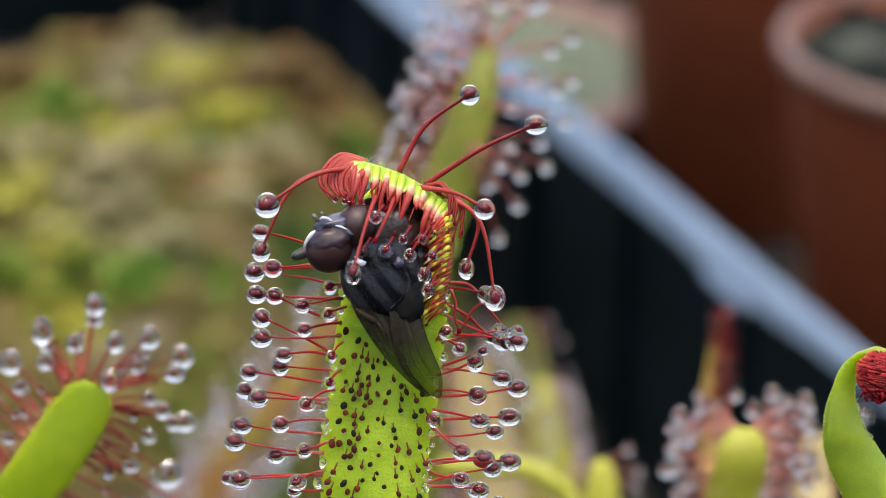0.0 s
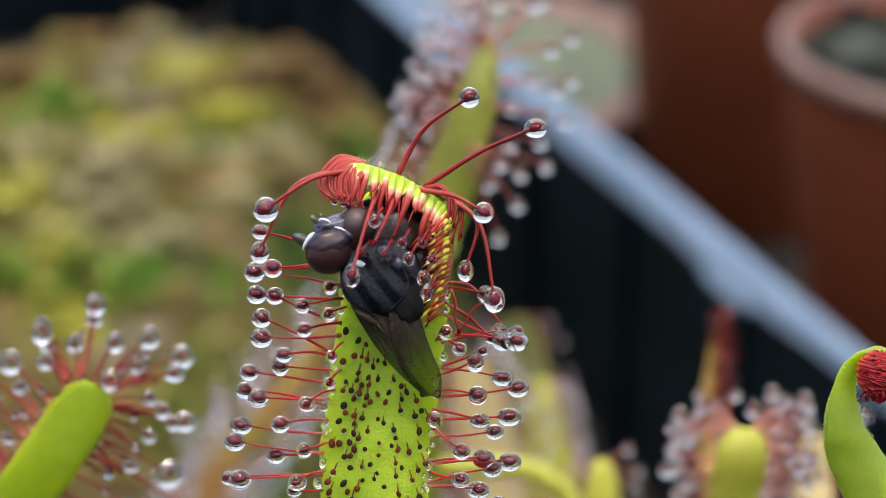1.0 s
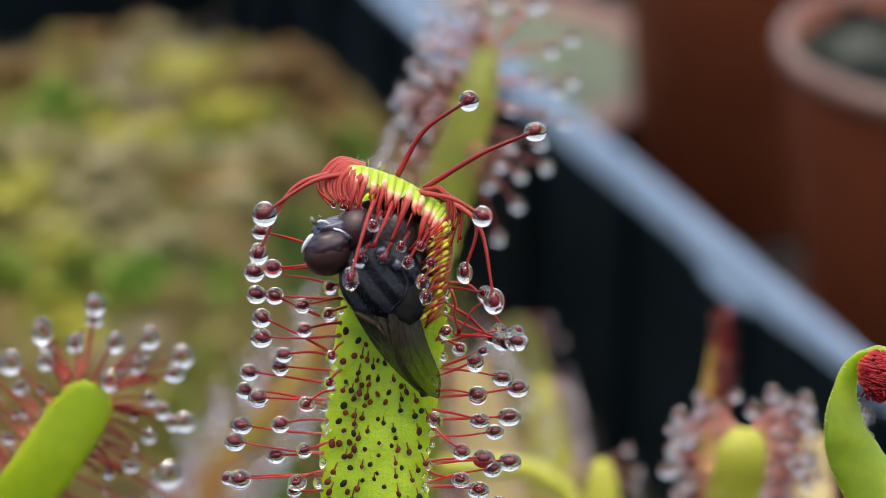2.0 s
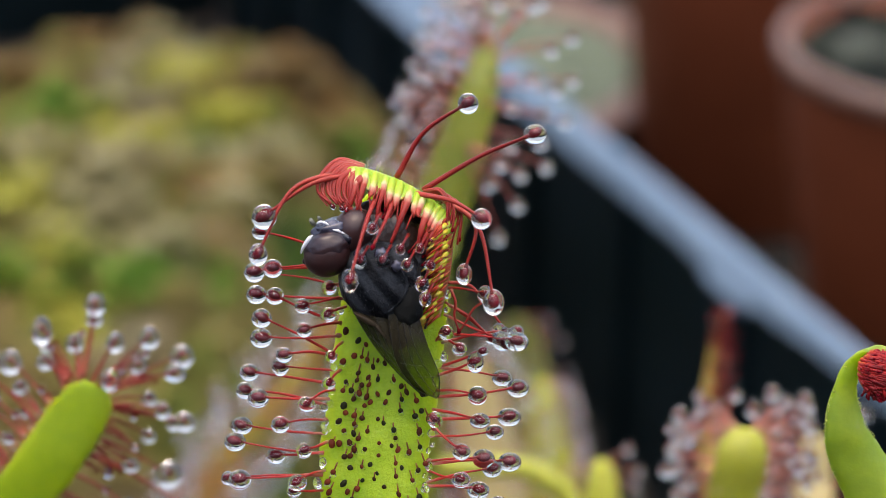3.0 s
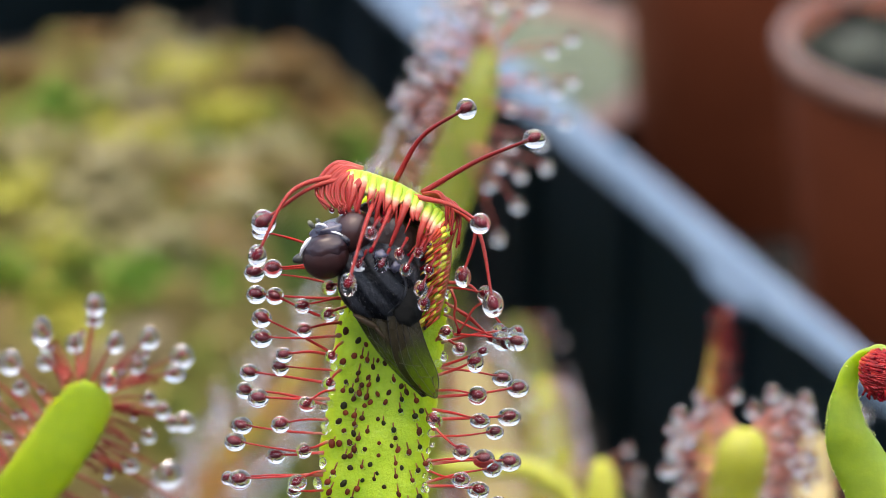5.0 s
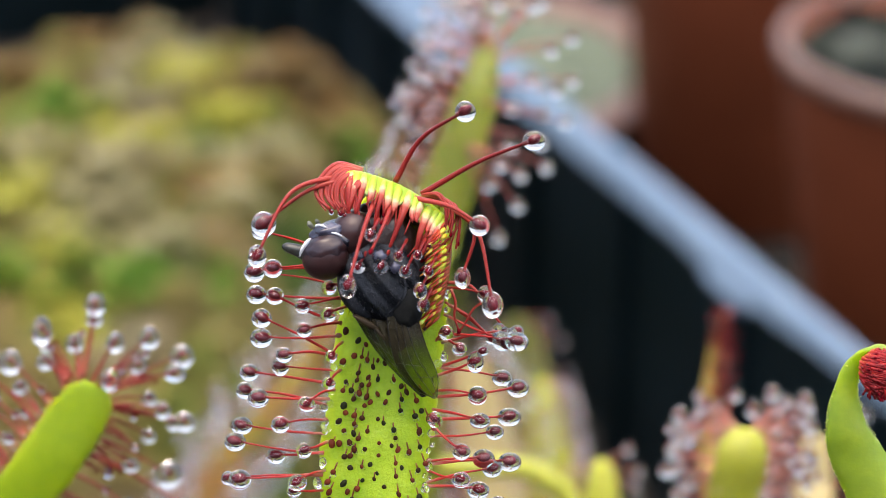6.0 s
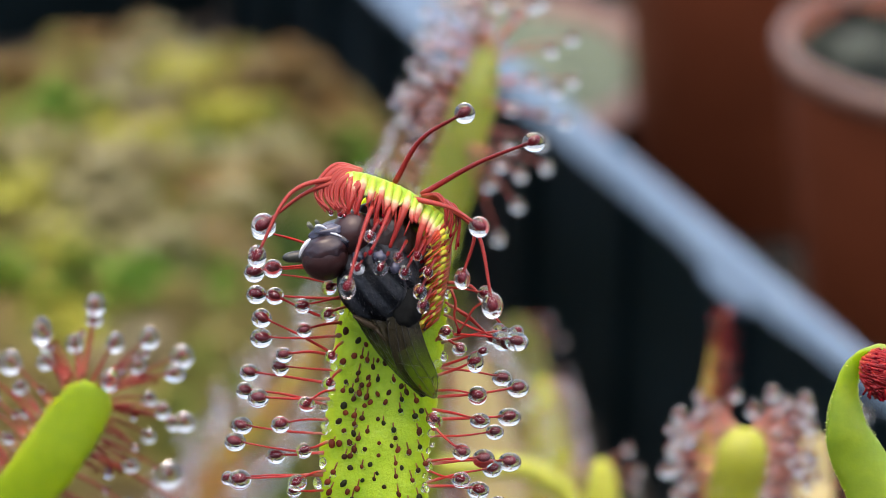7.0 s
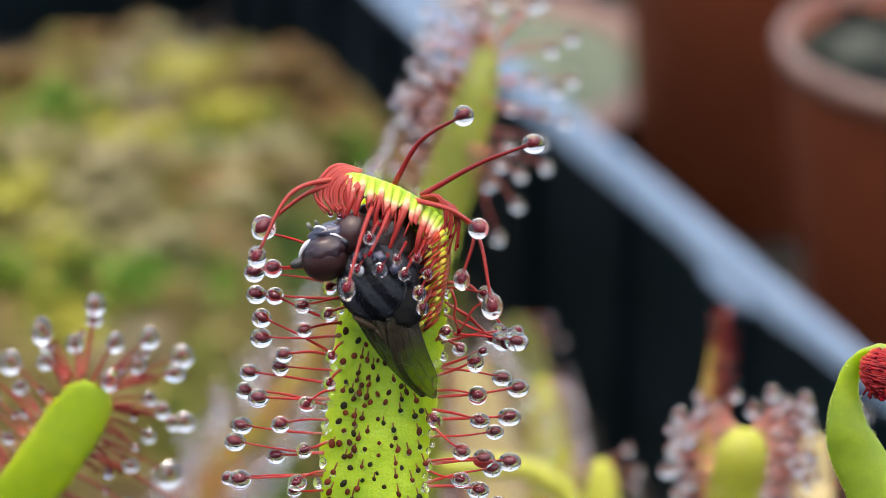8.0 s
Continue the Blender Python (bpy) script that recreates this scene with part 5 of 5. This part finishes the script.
back_leaf, bs = side_leaf("sundew_leaf", (0.000, 0.062, PEAT_Z), "tall pale sundew leaf crowded with dew drops",
          [(-1.4, 38, -4, 1.4, 0.4), (-0.6, 37, 0.5, 1.4, 0.4), (0.35, 36, 3.4, 1.35, 0.4), (1.1, 35.4, 5.8, 1.2, 0.4), (1.75, 35, 8.0, 1.0, 0.4), (2.25, 35, 9.9, 0.6, 0.3), (2.35, 35, 10.4, 0.25, 0.2)],
          LEAF_OLIVE, 95, 3.0, 32, 0.26, spread=1.3, lean=-1)
BACK_DEW = [(5.37, 33.8, 9.93), (6.46, 34.4, 10.56), (6.52, 35, 8.52), (3.38, 35.6, 5.3), (4.93, 36.2, 5.45), (3.83, 33.8, 3.74), (5.15, 34.4, 4.16), (3.73, 35, 2.25), (2.35, 35.6, 3.33), (2.8, 36.2, 0.61), (4.39, 33.8, 12.07), (4.93, 34.4, 12.34), (3.65, 35, 11.71), (2.35, 35.6, 11.49), (5.8, 36.2, 8.1), (4.39, 33.8, 8.47), (3.43, 34.4, 7.11), (2.88, 35, 4.3), (5.05, 35.6, 6.91), (6.23, 36.2, 6.52), (1.58, 33.8, 11.99), (2.72, 34.4, 12.26)]
for u, d, v in BACK_DEW:
    tip = Vector((u, d, v))
    root = Vector((0.9, 35.4, 5.2)).lerp(Vector((2.2, 35, 9.6)), max(0.0, min(1.0, (v - 4.0) / 6.5)))
    tentacle(back_leaf, bs, root, root.lerp(tip, 0.5) + Vector((0, -0.3, 0.2)), tip, 0.06, (0.32, 0.34), STALK_PALE, gland=0.10, k=4, n=5, fill=0.3)
yellow, ys = side_leaf("sundew_leaf", (0.017, 0.030, PEAT_Z), "yellow-green sundew leaf seen from its back with pinkish dewy tentacles",
          [(13.0, 27, -16, 1.0, 0.4), (13.2, 26, -11.9, 1.15, 0.45), (13.45, 25, -9.6, 1.2, 0.45), (13.65, 25, -8.5, 0.95, 0.4), (13.7, 25, -8.1, 0.4, 0.2)],
          LEAF_YELLOW, 90, 2.3, 33, 0.24, face=(0, 1, 0))
YELLOW_DEW = [(10.75, 25, -7.51, 0.38), (10.7, 26, -9.28, 0.41), (10.35, 27, -10.17, 0.37), (11.78, 25, -7.08, 0.36), (11.78, 26, -7.85, 0.34), (14.35, 27, -7.42, 0.39), (14.87, 25, -6.54, 0.36), (16.48, 26, -6.9, 0.39), (16.93, 27, -8.21, 0.39), (13.18, 25, -6.62, 0.31), (15.79, 26, -8.76, 0.34), (11.26, 27, -8.6, 0.34), (15.99, 25, -9.94, 0.36), (11.39, 26, -10.57, 0.36)]
for u, d, v, r in YELLOW_DEW:
    tip = Vector((u, d, v))
    root = Vector((13.45, 25.2, max(-11.0, min(-8.7, v - 0.5)))) + Vector((0.9 if u > 13.5 else -0.9, 0, 0))
    tentacle(yellow, ys, root, root.lerp(tip, 0.5) + Vector((0, 0.2, 0.1)), tip, 0.06, (r * 0.9, r), STALK_PALE, gland=0.16, k=4, n=5)
red_tip, rt = side_leaf("sundew_leaf", (0.019, 0.052, PEAT_Z), "slender olive sundew leaf with a reddened tip",
          [(15.7, 50, -16, 0.7, 0.4), (15.6, 50, -12.2, 0.65, 0.4), (15.6, 50, -8.8, 0.55, 0.4), (15.8, 50, -6.3, 0.35, 0.3), (16.1, 50, -4.4, 0.16, 0.15)],
          LEAF_RUSTY, 0, 1.6, 34, 0.24, fan=False)
rng = random.Random(12)
for i in range(150):      # red tentacles laid against the tip
    f = rng.random()
    root = Vector((15.8, 49.6, -10.4)).lerp(Vector((16.1, 49.8, -4.0)), f ** 0.7)
    e = Vector((rng.uniform(-0.45, 0.9), rng.uniform(-0.6, 0.2), rng.uniform(0.1, 0.8)))
    tip = root + e * rng.uniform(0.5, 1.3)
    tentacle(red_tip, rt, root, root.lerp(tip, 0.5) + Vector((0.1, 0, 0)), tip, 0.07, (0.11, 0.11) if i % 3 == 0 else None, (STALK_DEEP, STALK_PALE, STALK_BROWN, STALK_DEEP)[i % 4], gland=0.12, k=3, n=5)
side_leaf("sundew_leaf", (0.0245, 0.050, PEAT_Z), "yellowish sundew leaf with pale dewy tentacles",
          [(19.6, 41, -17, 1.0, 0.4), (19.65, 40, -12.3, 1.0, 0.4), (19.8, 40, -9.9, 0.6, 0.3)], LEAF_STRAW, 34, 2.4, 35, 0.32)
side_leaf("sundew_leaf", (0.012, 0.105, PEAT_Z), "rusty olive sundew leaf dotted with dew",
          [(8.3, 75, -22, 1.9, 0.5), (8.0, 75, -18.5, 1.8, 0.5), (7.6, 75, -14.0, 1.5, 0.5), (7.2, 75, -11.0, 1.1, 0.5), (7.0, 75, -9.3, 0.6, 0.3)],
          LEAF_YELLOW, 100, 1.5, 36, 0.25, spread=1.2, lean=1, fan=False)
side_leaf("sundew_leaf", (0.009, 0.120, PEAT_Z), "dull olive sundew leaf standing far back in the tray",
          [(7.0, 96, -24, 2.6, 0.6), (6.6, 96, -17, 2.9, 0.6), (6.2, 96, -11, 2.7, 0.6), (6.0, 96, -7.5, 2.0, 0.5), (5.9, 96, -5.6, 0.8, 0.3)],
          LEAF_DULL, 24, 2.0, 43, 0.25, spread=1.2, fan=False)
side_leaf("sundew_leaf", (0.012, 0.060, PEAT_Z), "short yellow-green sundew leaf tip",
          [(8.9, 46, -20, 1.0, 0.4), (8.85, 45, -14.4, 1.0, 0.4), (8.83, 45, -12.4, 0.7, 0.4), (8.8, 45, -11.7, 0.3, 0.2)], LEAF_YELLOW, 10, 2.0, 37, 0.3)
side_leaf("sundew_leaf", (-0.018, 0.110, PEAT_Z), "pale mauve-haired sundew leaf bent over, wet with dew",
          [(-18.3, 75, -20.9, 0.8, 0.4), (-17.1, 75, -18.5, 0.8, 0.4), (-15.1, 75, -14.5, 0.7, 0.4), (-11.4, 75, -10.4, 0.6, 0.4), (-7.6, 75, -4.8, 0.4, 0.3)], LEAF_RUSTY, 150, 3.0, 38, 0.46, spread=1.4)
side_leaf("sundew_leaf", (0.006, 0.098, PEAT_Z), "pale straw-coloured sundew leaf thick with dew",
          [(4.57, 72, -22.02, 2, 0.5), (3.98, 72, -18.08, 2, 0.5), (3.19, 72, -14.14, 2, 0.5), (2.4, 72, -10.59, 1.7, 0.5), (1.81, 72, -7.84, 1, 0.5)],
          LEAF_STRAW, 90, 3.0, 41, 0.42, spread=1.4)
# a bowed bare stalk behind the fly's leaf
bow, s = leaf_base("sundew_leaf", (-0.006, 0.058, PEAT_Z), "pale green sundew leaf stalk bowing over", "sundew leaves")
foot = -s * 1000
set_in("stalk", sweep(glide([(*foot, 0.9, 0.8), (-4.5, 46, -60, 0.8, 0.7), (-3.2, 45, -20, 0.7, 0.7), (-0.75, 45, -12.86, 0.65, 0.6), (1.76, 45, -12.16, 0.65, 0.6), (4.59, 45, -12.23, 0.65, 0.6), (6.79, 45, -13.55, 0.65, 0.6), (7.73, 45, -15.69, 0.65, 0.6)], 7), 12), LEAF_YELLOW, bow, s)

# the rolled leaf: green back, red tentacles rolled up inside the tip
roll, rs = leaf_base("sundew_leaf", (0.0175, 0.008, PEAT_Z - 0.003), "green sundew leaf rolled in at the tip over red tentacles")
foot = -rs * 1000
ROLL = glide([(*foot, 0.9, 0.7), (foot.x * 0.98, foot.y * 0.6, foot.z * 0.6, 0.8, 0.6), (16.3, 3.0, -30, 0.9, 0.6), (15.4, 1.5, -12.5, 1.0, 0.5),
              (14.18, 1.2, -8.39, 0.91, 0.42), (13.41, 1.2, -6.74, 0.85, 0.42), (13.12, 1.1, -6.01, 0.69, 0.41), (13.03, 1, -5.28, 0.53, 0.32), (13.04, 0.9, -4.73, 0.40, 0.24), (13.14, 0.7, -4.18, 0.33, 0.20), (13.3, 0.5, -3.73, 0.25, 0.15), (13.59, 0.2, -3.4, 0.22, 0.13), (13.96, 0, -3.31, 0.20, 0.12), (14.29, -0.2, -3.49, 0.18, 0.12), (14.45, -0.3, -3.86, 0.15, 0.12)], 7)
set_in("blade", sweep(ROLL, 24, (1, -0.2, 0.35), wobble=0.10), LEAF_ROLL, roll, rs)
HEART = Vector((14.06, 0.05, -3.98))
part("bud", ball((0.66, 0.50, 0.66), HEART, None, 32, 20, 0.25), HEART_RED, roll, "tight red heart of the roll").location = rs
rng = random.Random(77)
for i in range(230):      # tentacles wrapped over the heart, from the green edge round its front
    lat = rng.uniform(-1.2, 1.3)
    a0 = rng.uniform(2.5, 3.3) if i % 2 else rng.uniform(1.0, 2.5)
    run = rng.uniform(0.7, 1.3)
    q = []
    for k in range(4):
        a = a0 - run * k / 3
        r = 0.68 + (0.10 * k / 3 if k < 3 else rng.uniform(0.06, 0.20)) + 0.03 * rng.random()
        c = math.cos(lat)
        q.append(HEART + r * Vector((math.cos(a) * c * 1.02, -0.8 * math.sin(a) * c, math.sin(lat) * 1.02 - 0.18 * k / 3)))
    tentacle(roll, rs, q[0], q[1], q[3], rng.uniform(0.045, 0.075), None, ROLL_RED if i % 2 else WRAP_RED, gland=0.07 if i % 7 == 0 else 0, mids=(q[2],), k=3, n=6)
for i in range(26):      # tips that hang out below
    root = HEART + Vector((rng.uniform(-0.62, 0.45), rng.uniform(-0.45, 0.0), -0.40 - 0.15 * rng.random()))
    tip = root + Vector((rng.uniform(-0.18, 0.1), -0.05, -rng.uniform(0.15, 0.42)))
    tentacle(roll, rs, root, root.lerp(tip, 0.5) + Vector((rng.uniform(-0.05, 0.05), -0.06, 0)), tip, rng.uniform(0.045, 0.065), None, WRAP_RED, gland=0.09 if i % 2 else 0.06, k=3, n=6)
for i in range(120):      # short teeth along the edges of the rolled leaf
    f = i / 135
    k = 24 + int(f * (len(ROLL) - 40))
    q = ROLL[k]
    sgn = 1 if i % 2 else -1
    p = Vector(q[:3]) + Vector((sgn * q[3] * 0.95, rng.uniform(-0.06, 0.06), sgn * 0.32 * q[3]))
    if p.z < -12 or rng.random() < 0.35:
        continue
    e = p + Vector((sgn * rng.uniform(0.03, 0.09), -0.02, rng.uniform(-0.02, 0.08)))
    w = rng.uniform(0.02, 0.04)
    part("tooth", sweep([(*p, w, w), (*e, 0.008, 0.008)], 5), LEAF_YELLOW, roll).location = rs


# ---- movement ----
def motions():
    for ob, rows in MOVERS:
        walk(ob, rows)
    home = fly.matrix_world.copy()
    body = []
    for t, s in zip(TIMES, SHARE):
        shift = Matrix.Translation(Vector((-0.11, 0, -0.21)) * 0.001 * s)
        body.append((t, home @ shift @ Matrix.Rotation(-0.035 * s, 4, "Y")))
    walk(fly, body)
    for w, at in ((wing_a, WING_ROOT), (wing_b, WING_ROOT)):
        rows = []
        for t, s in zip(TIMES, SHARE):
            c = Matrix.Translation(at * 0.001)
            rows.append((t, Matrix.Translation(Vector((0, 0, 0.22e-3)) * s) @ c @ Matrix.Rotation(0.055 * s, 4, "Y") @ c.inverted()))
        walk(w, rows)
    # the proboscis: how far it is out (0 to 1) and its turn upwards in degrees
    reach = [(0.0, 0.95, -16), (0.2, 0.9, -16), (0.3, 0.95, 32), (0.4, 0.35, -20), (0.5, 0.4, -20), (0.6, 0.95, 30), (0.9, 1.0, 30), (1.3, 1.0, 30), (1.4, 0.85, -8), (1.5, 1.0, -8),
             (1.9, 0.4, -12), (2.8, 0.25, -16), (3.0, 0.4, -16), (3.2, 0.9, -14), (3.4, 0.85, -14), (3.5, 0.1, -10), (3.65, 0.1, -10), (3.8, 0.8, -14), (4.0, 0.9, -16), (4.7, 0.95, -14), (5.2, 0.6, 0), (5.8, 1.2, 22),
             (6.5, 1.2, 20), (6.8, 1.2, 18), (7.0, 1.1, 0), (7.2, 1.1, 0), (7.4, 0.0, -5), (7.5, 0.5, -14), (7.6, 0.0, -10), (7.8, 0.1, -10), (8.0, 0.8, -14)]
    walk(prob, [(t, Matrix.Translation((HINGE + Vector((0.75 * (1 - k), 0, 0))) * 0.001) @ Matrix.Rotation(radians(a), 4, "Y")) for t, k, a in reach])
    # the rolled leaf sways a little
    home_r = roll.matrix_world.copy()
    walk(roll, [(t, Matrix.Translation((0.00010 * s, 0, 0.00011 * s)) @ home_r) for t, s in zip(TIMES, SHARE)])


motions()
